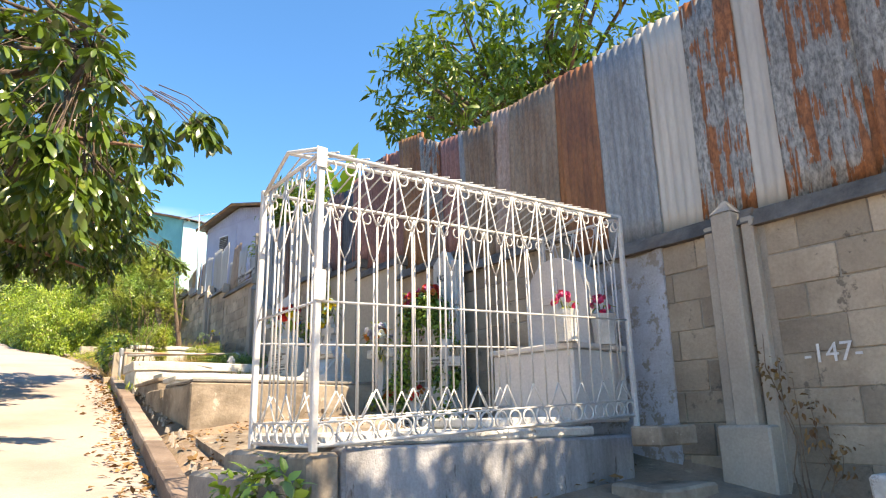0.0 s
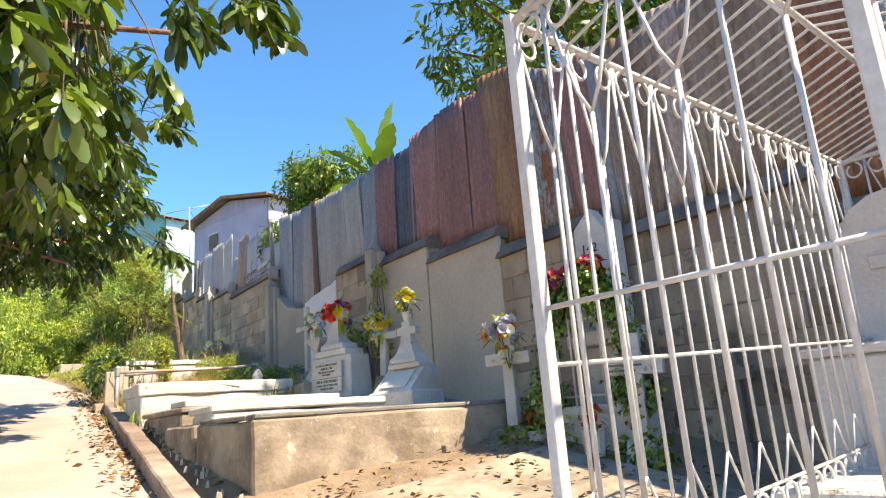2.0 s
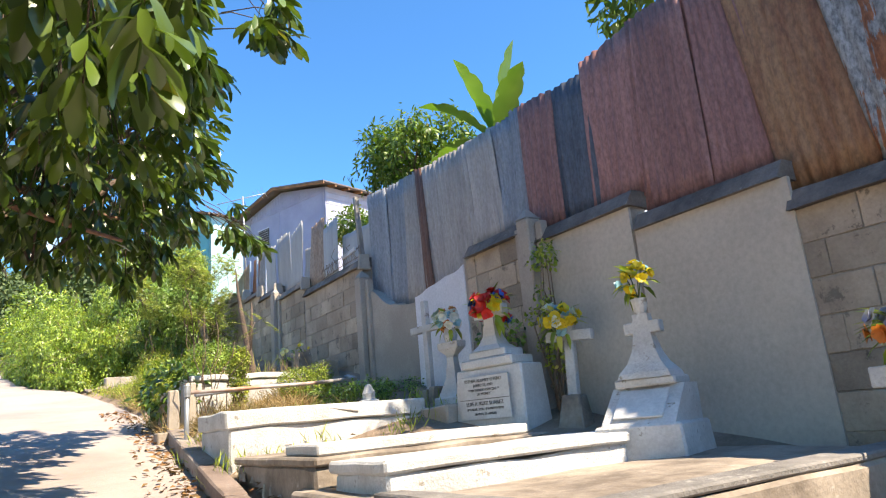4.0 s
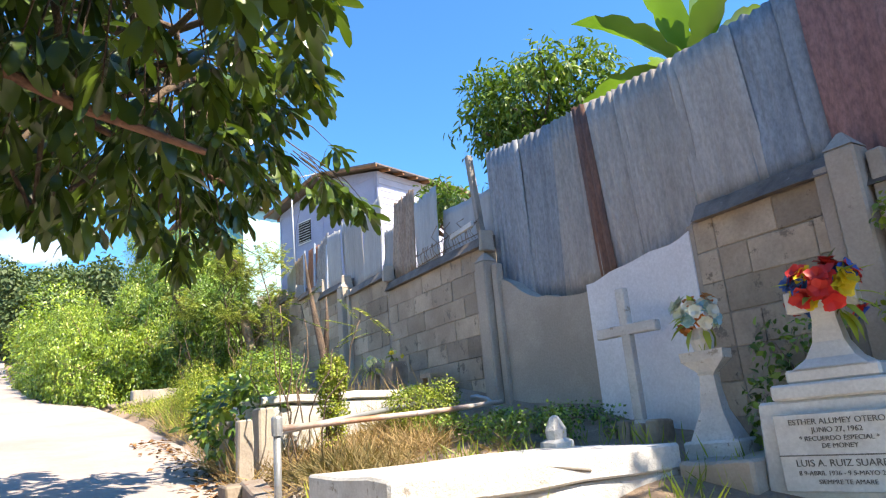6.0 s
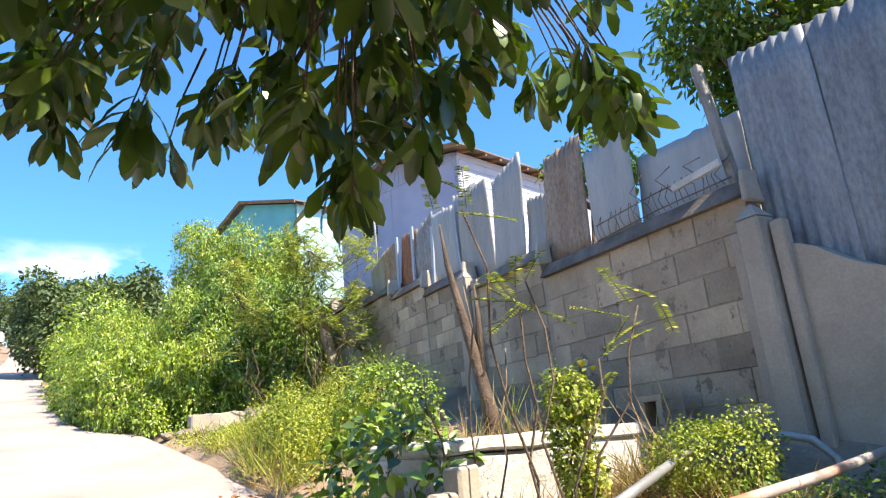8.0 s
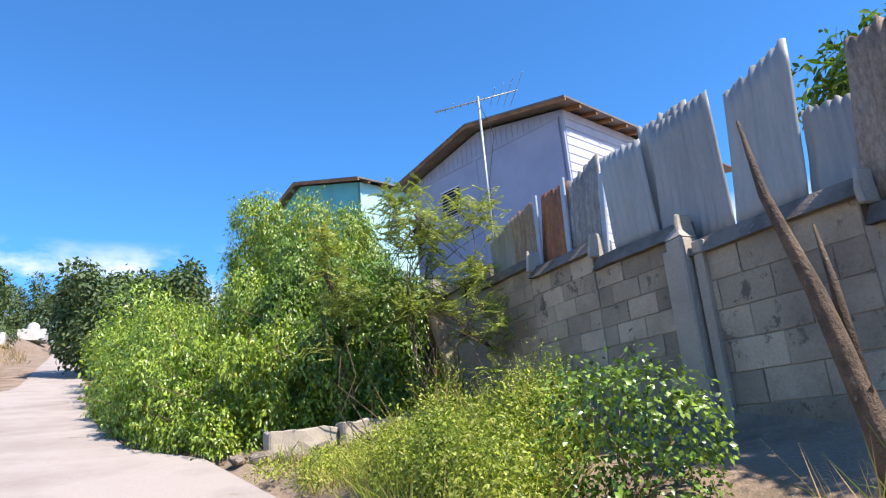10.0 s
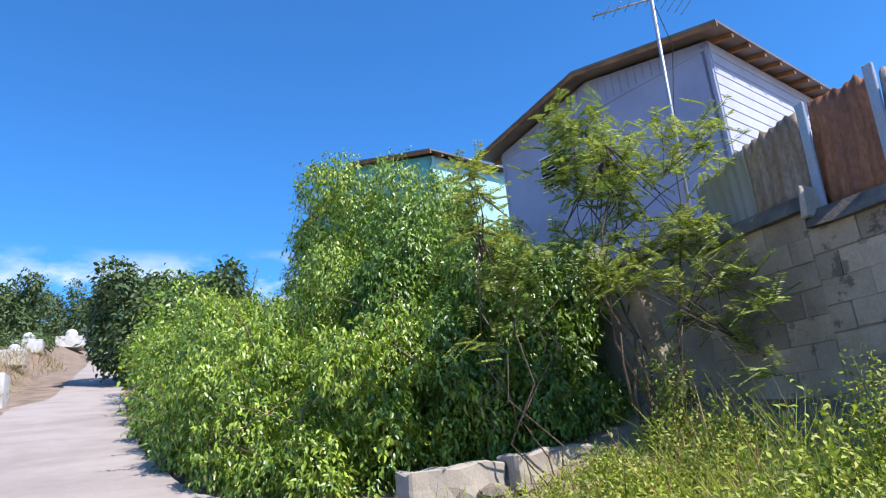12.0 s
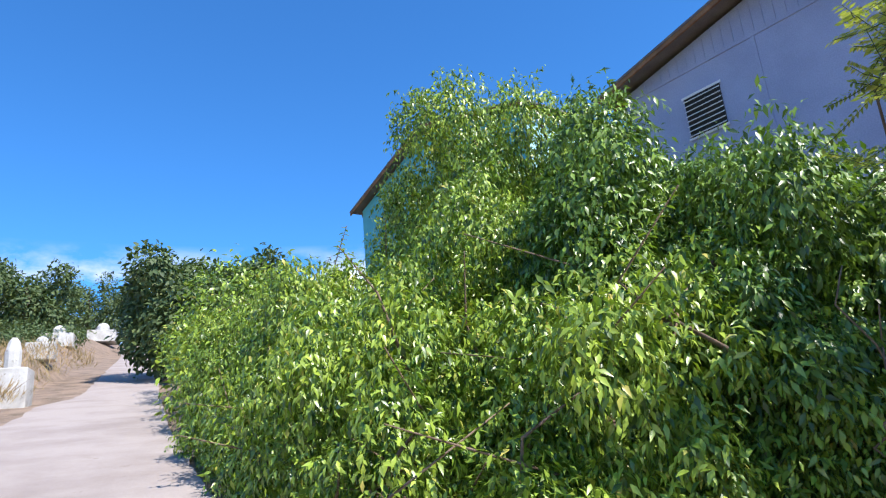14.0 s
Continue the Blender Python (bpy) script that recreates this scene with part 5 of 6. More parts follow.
gz = ground_z(-3.4, 8.6)
world_part("trunk", tubes_mesh("trunk", [([(-3.4, 8.6, gz - 0.3), (-3.35, 8.55, gz + 0.4), (-3.2, 8.5, gz + 1.4), (-3.0, 8.4, gz + 2.3)], [0.32, 0.24, 0.2, 0.18], 12)]), BARK, tree)
fork = (-3.0, 8.4, gz + 2.25)
heads = [(-0.9, 6.2, 4.6), (0.2, 7.6, 4.5), (0.5, 9.4, 4.6), (0.9, 11.0, 4.35), (-0.6, 11.2, 4.9), (-2.6, 6.0, 5.2), (-2.8, 10.8, 5.2), (-1.4, 8.6, 5.9), (0.3, 5.5, 4.0)]
for tb in branch_tubes(rng, fork, heads, 0.1, 0.03, 0.16, 7):
    world_part("limb", tubes_mesh("limb", [tb]), BARK, tree)

for tb in branch_tubes(rng, fork, [(0.75, 9.5, 3.12), (1.0, 10.5, 3.55), (1.3, 11.5, 3.8), (0.7, 5.2, 3.2)], 0.06, 0.012, 0.07, 8):
    world_part("limb", tubes_mesh("limb", [tb]), BRANCH, tree)


def crown_floor(x, y):
    lift = float(np.interp(y, (5, 9, 11.3, 12), (1.1, 0.9, 0.5, 0.3))) * max(0.0, x - 0.4) ** 1.3
    return 2.5 + 0.115 * (y - 4.8) + float(np.interp(y, (6.6, 7.6, 9.2, 10.2), (0.0, 0.17, 0.17, 0.0))) + (0.34 * min(1.0, max(0.0, y - 10.8)) if x < 0.88 else 0.0) + lift + 0.25 * noise.noise(Vector((x * 0.9, y * 0.9, 1)))


tips = []
while len(tips) < 2700:
    x, y = rng.uniform(-4.4, 2.1), rng.uniform(4.4, 12.5)
    edge = float(np.interp(y, (4.4, 5.2, 6.5, 7.4, 8.3, 9.5, 11.0, 12.0, 12.5), (0.1, 0.5, 0.5, 0.9, 1.2, 1.2, 1.9, 1.7, 1.0))) + 0.3 * noise.noise(Vector((y * 1.4, 3, 0)))
    if x > edge or x < -4.4 + 0.12 * (y - 8.5) ** 2:
        continue
    if y > 10.6 and x > 0.3 and rng.random() < 0.45:
        continue
    f0 = crown_floor(x, y)
    roofz = f0 + 3.0 * max(0.1, 1 - (max(0.0, x + 1.5) / 3.6) ** 2 - ((y - 8.5) / 4.4) ** 4 * 0.5)
    z = f0 + (roofz - f0) * rng.random() ** 1.7 + 0.1
    tips.append((x, y, z))
# boughs that hang lower over the lane
for bx, by, bz, q, n in ((1.1, 11.6, 3.5, 0.12, 6), (0.97, 11.6, 3.28, 0.06, 3), (1.33, 11.6, 3.55, 0.1, 5), (2.1, 11.7, 3.9, 0.13, 9), (2.28, 11.7, 3.84, 0.08, 4), (0.48, 11.9, 3.5, 0.05, 2), (0.75, 11.9, 3.72, 0.05, 2),
                         (1.15, 5.18, 3.4, 0.08, 6), (0.85, 5.3, 3.36, 0.12, 7), (0.4, 5.35, 2.85, 0.13, 8), (1.45, 8.35, 4.25, 0.1, 7)):
    tips += [(bx + rng.normal() * q, by + rng.normal() * q, bz + rng.normal() * q * 0.8) for _ in range(n)]
twigs = []
P, A, U, LN = [], [], [], []
for tp in tips:
    h = min(heads, key=lambda q: (q[0] - tp[0]) ** 2 + (q[1] - tp[1]) ** 2 + (q[2] - tp[2]) ** 2)
    out = Vector(tp) - Vector(h)
    if out.length < 0.01:
        continue
    o = out.normalized()
    st = Vector(tp) - o * min(out.length, 0.5) + Vector((0, 0, 0.05))
    twigs.append(([tuple(st), tuple((Vector(tp) + st) / 2 + Vector((0, 0, 0.05))), tp], [0.0055, 0.004, 0.0025], 4))
    n = int(rng.integers(10, 16))
    for k in range(n):
        w = k * 2.4 + rng.random()
        flat = np.array([math.cos(w), math.sin(w), rng.uniform(-0.95, 0.3)]) + np.array(o) * 0.5
        P.append(np.array(tp) - np.array(o) * 0.012 * k)
        A.append(flat)
        U.append([rng.normal() * 0.3, rng.normal() * 0.3, 1.0])
        LN.append(rng.uniform(0.115, 0.19))
LN = np.array(LN)
tagged(world_part("twig_mass", tubes_mesh("twig_mass", twigs), BARK, tree), kind="stuff")
tagged(world_part("crown", leaf_mesh("crown", P, A, U, LN, LN * 0.35, BROAD, 0.42, 0.22), LEAF_BIG, tree), kind="stuff")
for i, h in enumerate(heads):
    near = [tp for tp in tips if (tp[0] - h[0]) ** 2 + (tp[1] - h[1]) ** 2 < 1.6][:12]
    for tb in branch_tubes(rng, h, near, 0.026, 0.008, 0.09, 6):
        world_part("branch", tubes_mesh("branch", [tb]), BARK, tree)


def leafy_tree(name, at, trunk_h, blobs, count, length, width, mat, label, category="tree", bark=BARK, stations=LANCE, r=0.1, jitter=0.14, hang=0.5, extra=None, limbs=7, seed=1):
    g = np.random.default_rng(seed)
    t = thing(name, at, label, category)
    top = (at[0] + 0.1, at[1], at[2] + trunk_h)
    world_part("trunk", tubes_mesh("trunk", [([(at[0], at[1], at[2] - 0.3), (at[0] + 0.03, at[1] + 0.02, at[2] + trunk_h * 0.5), top], [r, r * 0.8, r * 0.6], 9)]), bark, t)
    ends = [tuple(np.array(b[:3]) + unit(g.normal(size=3)) * np.array(b[3:]) * 0.7) for b in blobs for _ in range(1)]
    for tb in branch_tubes(g, top, ends, r * 0.4, 0.008, 0.08, 6):
        world_part("limb", tubes_mesh("limb", [tb]), bark, t)
    foliage("crown", g, blobs, count, length, width, mat, t, stations, jitter, hang, spray=6)
    return t


rb = lambda g, c, s, n, lo=0.35, hi=0.6: [(c[0] + g.uniform(-1, 1) * s[0], c[1] + g.uniform(-1, 1) * s[1], c[2] + g.uniform(-1, 1) * s[2], *(g.uniform(lo, hi, 3))) for _ in range(n)]  # noqa: E731
g = np.random.default_rng(7)
leafy_tree("mango_tree", (6.3, 7.0, 2.2), 2.6, rb(g, (5.9, 6.7, 5.9), (1.25, 2.3, 1.05), 46, 0.18, 0.42), 8200, 0.18, 0.05, LEAF_MANGO, "mango tree with some bare twigs above the tin fence", jitter=0.3, seed=8, r=0.16)
leafy_tree("small_tree", (4.75, 12.2, 3.0), 1.4, rb(g, (4.85, 12.35, 4.95), (0.5, 0.9, 0.8), 40, 0.18, 0.34), 13000, 0.10, 0.034, LEAF_MANGO, "small bright green tree behind the fence", jitter=0.22, seed=9, r=0.07)
leafy_tree("small_tree", (5.0, 14.9, 3.4), 1.3, rb(g, (4.9, 14.6, 5.1), (0.25, 0.5, 0.3), 8, 0.14, 0.26), 1500, 0.10, 0.035, LEAF_MANGO, "small tree beyond the scrap sheets", jitter=0.25, seed=10, r=0.05)

g = np.random.default_rng(19)
leafy_tree("small_tree", (5.2, -0.8, 1.3), 2.7, rb(g, (3.5, -0.35, 4.7), (1.1, 0.55, 0.4), 26, 0.2, 0.36), 4200, 0.15, 0.05, LEAF_MANGO, "leafy tree behind the fence shading the first plinth", jitter=0.25, seed=21, r=0.09)

# banana plant
ban = thing("banana_plant", (4.75, 10.3, 2.9), "banana plant with broad torn leaves above the fence", "banana plant")
world_part("stem", tubes_mesh("stem", [([(4.75, 10.3, 2.8), (4.75, 10.3, 3.9), (4.73, 10.33, 4.75)], [0.11, 0.09, 0.05], 10)]), LEAF_STEM, ban)
rng = np.random.default_rng(12)
for ang, pitch, L in ((170, 70, 1.2), (110, 30, 1.1), (140, 52, 1.25), (-100, 58, 1.1), (60, 50, 1.1), (-60, 78, 1.25), (95, 12, 0.95), (-30, 55, 1.0)):
    a, b = radians(ang), radians(pitch)
    d = Vector((math.cos(a) * math.cos(b), math.sin(a) * math.cos(b), math.sin(b)))
    pos = Vector((4.73, 10.33, 4.72))
    sidev = d.cross(Vector((0, 0, 1))).normalized()
    bm = bmesh.new()
    prev = None
    n = 16
    for i in range(n + 1):
        k = i / n
        c = pos + d * L * 1.2 * k + Vector((0, 0, -0.7 * L * k * k * math.cos(b)))
        w = 0.165 * math.sin(min(1, k * 1.02 + 0.02) * math.pi) ** 0.55 * (1 if i % 4 else 0.75)
        upv = sidev.cross(d)
        row = [bm.verts.new(c + sidev * w + upv * w * 0.35), bm.verts.new(c), bm.verts.new(c - sidev * w + upv * w * 0.35)]
        if prev:
            bm.faces.new((prev[0], row[0], row[1], prev[1]))
            bm.faces.new((prev[1], row[1], row[2], prev[2]))
        prev = row
    lf = part("leaf", bm, LEAF_BANANA, ban, smooth=True)
    lf.matrix_parent_inverse = ban.matrix_world.inverted()

# ---- thicket beside the lane ----
g = np.random.default_rng(31)


def mound(c, s, n, lo, hi, tall=1.25, apart=0.36):
    """Lumps of leaves spread through a block of space, kept apart so that dark hollows stay between them."""
    out = []
    for _ in range(n * 12):
        p = [c[i] + g.uniform(-1, 1) * s[i] for i in range(3)]
        if all(sum((p[i] - q[i]) ** 2 for i in range(3)) > apart * apart for q in out):
            r = g.uniform(lo, hi)
            out.append((*p, r, r, r * tall))
        if len(out) == n:
            break
    return out


def off_lane(lumps):
    """Leaves out lumps that would hang over the lane, or stand too tall on the lane side."""
    low = [q for q in lumps if q[1] > 26 or q[0] - 0.5 * q[3] > 0.27 * (q[1] - 17.3) or q[2] + 1.1 * q[5] < 3.5 + 0.31 * (q[1] - 17.3)]
    return [q for q in low if q[0] - 0.5 * q[3] > kerb_x(q[1]) + 0.02]


thick = thing("vine_thicket", (1.9, 22.0, ground_z(1.9, 22)), "tall thicket of sunlit green vines along the lane", "thicket")
blobs = off_lane(mound((1.2, 21.5, 3.6), (1.1, 1.4, 0.7), 60, 0.16, 0.34) + mound((2.0, 20.2, 3.6), (0.5, 0.6, 0.55), 26, 0.15, 0.28) + mound((2.15, 19.65, 3.45), (0.85, 0.35, 0.45), 34, 0.13, 0.25, apart=0.24) + mound((1.8, 22.6, 4.4), (1.4, 1.5, 0.9), 74, 0.18, 0.36) + mound((3.2, 23.5, 5.6), (1.1, 1.1, 1.05), 60, 0.18, 0.36) + mound((0.9, 24.4, 4.2), (0.75, 1.8, 0.9), 46, 0.18, 0.36))
for _ in range(90):
    y = g.uniform(19.4, 24.5)
    x = kerb_x(y) + g.uniform(0.05, 0.45)
    r = g.uniform(0.1, 0.2)
    blobs.append((x, y, ground_z(x, y) + g.uniform(0.02, 0.4), r, r, r * 1.1))
foliage("foliage", g, blobs, 330000, 0.056, 0.021, LEAF_VINE, thick, OVAL, 0.17, 1.0, 0.4, ground=ground_z, inside=0.15, spray=7)
sprigs = [([tuple(b[:3]), (b[0] + g.normal() * 0.15, b[1] + g.normal() * 0.15, b[2] + b[5]), (b[0] + g.normal() * 0.3, b[1] + g.normal() * 0.3, b[2] + b[5] + g.uniform(0.05, 0.35))], [0.012, 0.007, 0.003], 5) for b in blobs[::3]]
tagged(world_part("stem_tangle", tubes_mesh("stem_tangle", sprigs), TWIG, thick), kind="stuff")
Ps, As, Us = [], [], []
for pts, _, _ in sprigs:
    for k in range(26):
        u = k / 26
        q = Vector(pts[1]).lerp(Vector(pts[2]), u)
        w = k * 2.4
        Ps.append(tuple(q)), As.append((math.cos(w), math.sin(w), 0.1)), Us.append((0, 0, 1))
tagged(world_part("sprig_mass", leaf_mesh("sprig_mass", Ps, As, Us, 0.058, 0.024, LANCE, 0.3), LEAF_VINE, thick), kind="stuff")
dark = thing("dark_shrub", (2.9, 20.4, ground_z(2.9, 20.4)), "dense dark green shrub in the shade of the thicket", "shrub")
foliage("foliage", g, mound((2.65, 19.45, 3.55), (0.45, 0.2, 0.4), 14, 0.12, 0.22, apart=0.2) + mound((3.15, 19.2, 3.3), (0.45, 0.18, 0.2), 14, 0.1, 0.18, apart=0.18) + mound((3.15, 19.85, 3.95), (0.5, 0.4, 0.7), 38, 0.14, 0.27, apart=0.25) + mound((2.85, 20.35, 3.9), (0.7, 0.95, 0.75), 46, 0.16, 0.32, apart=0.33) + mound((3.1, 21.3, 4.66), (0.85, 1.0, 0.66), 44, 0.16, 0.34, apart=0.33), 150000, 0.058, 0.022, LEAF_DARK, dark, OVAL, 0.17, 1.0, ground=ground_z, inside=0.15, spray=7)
world_part("stem_tangle", tubes_mesh("stem_tangle", branch_tubes(g, (2.9, 20.4, 3.2), [(2.4 + 0.15 * i, 19.8 + 0.1 * i, 4.3 + 0.1 * (i % 3)) for i in range(9)], 0.03, 0.008, 0.1)), TWIG, dark)
far_th = thing("far_thicket", (-0.2, 29, ground_z(0, 29)), "green thicket lining the lane uphill", "thicket")
foliage("foliage", g, off_lane(mound((1.1, 28, 4.9), (0.8, 2.3, 0.5), 22, 0.45, 0.75, 1.0) + mound((1.0, 34, 6.0), (0.9, 3.0, 0.7), 18, 0.6, 0.95, 1.0)), 18000, 0.12, 0.055, LEAF_VINE, far_th, LANCE, 0.15, 0.5, ground=ground_z)
ft = thing("lane_tree", (0.6, 40, ground_z(0.6, 40)), "dark tree overhanging the lane uphill", "tree")
world_part("trunk", tubes_mesh("trunk", [([(0.6, 40, 5.6), (0.3, 40, 7.2), (-0.1, 40, 8.2)], [0.25, 0.2, 0.1], 8)]), BARK, ft)
foliage("crown", g, mound((-0.3, 40, 8.5), (0.9, 1.5, 1.2), 26, 0.6, 1.0, 1.0), 12000, 0.2, 0.12, LEAF_FAR, ft, LANCE, 0.18, 0.4)


def fern_sprays(rng, ends, n, leaflets, length, wide):
    """Feathery compound leaves round branch ends: returns leaflet places, ways and ups, and the midribs."""
    P, A, U, ribs = [], [], [], []
    for e in ends:
        for _ in range(n):
            w, el = rng.uniform(0, 2 * math.pi), rng.uniform(-0.7, 1.0)
            d = np.array([math.cos(w) * math.cos(el), math.sin(w) * math.cos(el), math.sin(el)])
            s = unit(np.cross(d, [0, 0, 1.0]))
            base = np.array(e) + rng.normal(size=3) * 0.06
            L = length * rng.uniform(0.6, 1.2)
            ribs.append(([tuple(base), tuple(base + d * L * 0.6 + [0, 0, -0.02]), tuple(base + d * L + [0, 0, -0.12 * L])], 0.0018, 3))
            for k in range(leaflets):
                u = (k + 1) / leaflets
                q = base + d * L * u + np.array([0, 0, -0.12 * L * u * u])
                for sg in (-1, 1):
                    P.append(q), A.append(s * sg + d * 0.35 + [0, 0, -0.15]), U.append(np.array([0, 0, 1.0]) + rng.normal(size=3) * 0.5)
    return P, A, U, ribs


def feathery_tree(name, at, ends, label, n=9, leaflets=11, length=0.2, wide=0.05, r=0.045, seed=1, mat=LEAF_FINE):
    g2 = np.random.default_rng(seed)
    t = thing(name, at, label, "tree")
    for tb in branch_tubes(g2, (at[0], at[1], at[2] - 0.1), ends[::9] if len(ends) > 9 else ends, r, 0.004, 0.1 if len(ends) > 9 else 0.045, 7):
        world_part("stem", tubes_mesh("stem", [tb]), BARK if n else TWIG, t)
    if len(ends) > 9:
        tw = [([ends[i - i % 6], tuple((np.array(ends[i - i % 6]) + np.array(e)) / 2 + g2.normal(size=3) * 0.03), e], [0.005, 0.004, 0.002], 4) for i, e in enumerate(ends) if i % 6]
        tagged(world_part("twig_mass", tubes_mesh("twig_mass", tw), BARK, t), kind="stuff")
    if not n:
        return t
    P, A, U, ribs = fern_sprays(g2, ends, n, leaflets, length, wide)
    tagged(world_part("foliage", leaf_mesh("foliage", P, A, U, wide, wide * 0.32, OVAL, 0.1), mat, t), kind="stuff")
    tagged(world_part("midrib_mass", tubes_mesh("midrib_mass", ribs), LEAF_STEM, t), kind="stuff")
    return t


g = np.random.default_rng(77)


def puff_ends(lobes):
    """Branch ends gathered in puffs: (x, y, z, spread, number)."""
    return [(x + g.normal() * q, y + g.normal() * q, z + g.normal() * q * 1.2) for x, y, z, q, n in lobes for _ in range(n)]


ends = puff_ends(((2.95, 18.3, 4.5, 0.15, 9), (2.9, 18.3, 4.95, 0.12, 8), (2.85, 18.35, 5.3, 0.09, 6), (3.2, 18.3, 4.85, 0.14, 8), (3.5, 18.25, 4.7, 0.2, 11), (3.62, 18.1, 5.1, 0.14, 6), (3.6, 18.0, 4.15, 0.17, 8), (3.55, 17.8, 3.8, 0.13, 5), (3.1, 18.2, 4.15, 0.16, 6)))
feathery_tree("feathery_tree", (3.15, 18.35, ground_z(3.15, 18.35)), ends, "slender feathery-leaved tree before the wall's end", 12, 13, 0.2, 0.04, 0.012, 3)
ends = puff_ends(((2.25, 18.5, 4.35, 0.16, 7), (2.15, 18.5, 4.75, 0.09, 6), (2.5, 18.4, 4.3, 0.14, 6)))
feathery_tree("feathery_tree", (2.5, 18.5, ground_z(2.5, 18.5)), ends, "young feathery-leaved sapling by the lane", 11, 12, 0.18, 0.04, 0.006, 4)
cpost = thing("concrete_post", (3.42, 18.33, 3.2), "leaning grey cement post in the shade of the thicket", "post", ry=-13)
part("post", rough_up(cut_up(box((-0.06, -0.06, -0.3), (0.06, 0.06, 1.15), 0.012), 3), 0.01), CEMENT, cpost)
for k in range(5):
    y0, z0 = 19.05 + 0.03 * k, 3.5 + 0.05 * (k % 4)
    stick = thing("bare_stick", (2.5 + 0.1 * k, y0, z0), "dry bare branch leaning in the thicket", "stick", group="dry branches")
    world_part("branch", tubes_mesh("branch", branch_tubes(g, (2.35 + 0.12 * k, y0, 3.25), [(2.5 + 0.2 * k - 0.3 * (k % 3), y0 - 0.05, 3.75 + 0.16 * (k % 4))], 0.007, 0.003, 0.06, 6)), TWIG, stick)
# bare-stemmed sapling near the graves: a stem with whips, each whip ending in a leaf spray
sp = [(1.62, 11.9, 3.35), (1.8, 11.85, 2.95), (2.1, 11.8, 2.75), (1.95, 12.0, 3.1), (2.3, 11.75, 2.95)]
feathery_tree("wild_sapling", (1.85, 11.9, ground_z(1.85, 11.9)), sp, "thin wild sapling with a few feathery leaves", 4, 16, 0.24, 0.032, 0.0065, 5, LEAF_WEED)
sp = [(1.95, 12.5, 3.2), (1.75, 12.6, 2.8), (2.15, 12.5, 2.9)]
feathery_tree("wild_sapling", (1.9, 12.5, ground_z(1.9, 12.5)), sp, "dry leafless sapling stems", 0, 2, 0.2, 0.03, 0.006, 6, LEAF_WEED)

# dead trunk by the wall
dt = thing("dead_trunk", (2.9, 13.85, ground_z(2.9, 13.85)), "dead splintered brown tree trunk", "tree trunk")
world_part("trunk", tubes_mesh("trunk", [([(2.92, 13.82, 2.2), (2.88, 13.9, 2.8), (2.8, 13.95, 3.3), (2.76, 14.05, 3.75), (2.74, 14.08, 4.1)], [0.09, 0.05, 0.036, 0.022, 0.006], 8)]), BARK, dt)
world_part("splinter", tubes_mesh("splinter", [([(2.86, 13.9, 2.9), (2.92, 13.95, 3.35), (2.93, 13.98, 3.6)], [0.04, 0.02, 0.006], 6)]), BARK, dt)


def clump(name, c, s, n, count, length, width, mat, label, category="shrub", stations=LANCE, lo=0.14, hi=0.26, hang=0.3, seed=1, stems=8):
    g2 = np.random.default_rng(seed)
    gz = ground_z(c[0], c[1])
    t = thing(name, (c[0], c[1], gz), label, category)
    bl = rb(g2, (c[0], c[1], gz + c[2]), s, n, lo, hi)
    foliage("foliage", g2, bl, count, length, width, mat, t, stations, 0.2, hang, ground=ground_z)
    for tb in branch_tubes(g2, (c[0], c[1], gz - 0.05), [b[:3] for b in bl[:stems]], 0.01, 0.004, 0.04):
        world_part("stem", tubes_mesh("stem", [tb]), TWIG, t)
    return t


clump("leafy_shrub", (1.75, 12.9, 0.36), (0.2, 0.26, 0.2), 14, 1300, 0.095, 0.04, LEAF_DARK, "leafy green shrub growing between grave posts", seed=2)
clump("creeper_mound", (2.95, 12.1, 0.16), (0.24, 0.16, 0.1), 26, 9500, 0.019, 0.014, LEAF_WEED, "creeper heaped over the rusty pipe", lo=0.08, hi=0.15, stations=OVAL, seed=3)
clump("creeper_mound", (2.25, 12.2, 0.38), (0.05, 0.05, 0.3), 16, 3400, 0.024, 0.018, LEAF_WEED, "bright creeper climbing dead stems", lo=0.05, hi=0.1, stations=OVAL, seed=4)
clump("creeper_mound", (2.6, 14.95, 0.3), (0.2, 0.25, 0.25), 14, 4200, 0.036, 0.026, LEAF_DARK, "dark creeper at the wall's foot", lo=0.15, hi=0.28, stations=OVAL, seed=5)
clump("ground_creeper", (3.25, 11.2, 0.04), (0.42, 0.7, 0.04), 30, 4600, 0.026, 0.02, LEAF_DARK, "low green creeper at the wall's foot", lo=0.06, hi=0.11, stations=OVAL, seed=6)
clump("weed_clump", (1.0, 2.85, 0.2), (0.09, 0.16, 0.13), 9, 460, 0.07, 0.035, LEAF_DARK, "green weeds by the cage plinth", lo=0.08, hi=0.14, seed=7)
clump("weed_clump", (3.35, 5.05, 0.05), (0.12, 0.2, 0.04), 6, 260, 0.06, 0.045, LEAF_WEED, "low weeds between graves", lo=0.06, hi=0.1, stations=OVAL, seed=8)
clump("weed_clump", (3.2, 5.75, 0.04), (0.1, 0.3, 0.03), 6, 240, 0.06, 0.045, LEAF_WEED, "low weeds before the ivy grave", lo=0.06, hi=0.1, stations=OVAL, seed=9)
clump("wall_plant", (3.68, 9.35, 0.4), (0.06, 0.25, 0.3), 12, 700, 0.045, 0.03, LEAF_DARK, "climbing plant on the wall", lo=0.08, hi=0.14, seed=10)
clump("wall_plant", (3.7, 8.72, 0.8), (0.04, 0.12, 0.5), 12, 500, 0.04, 0.025, LEAF_WEED, "thin climber on the pilaster", lo=0.06, hi=0.1, seed=11)
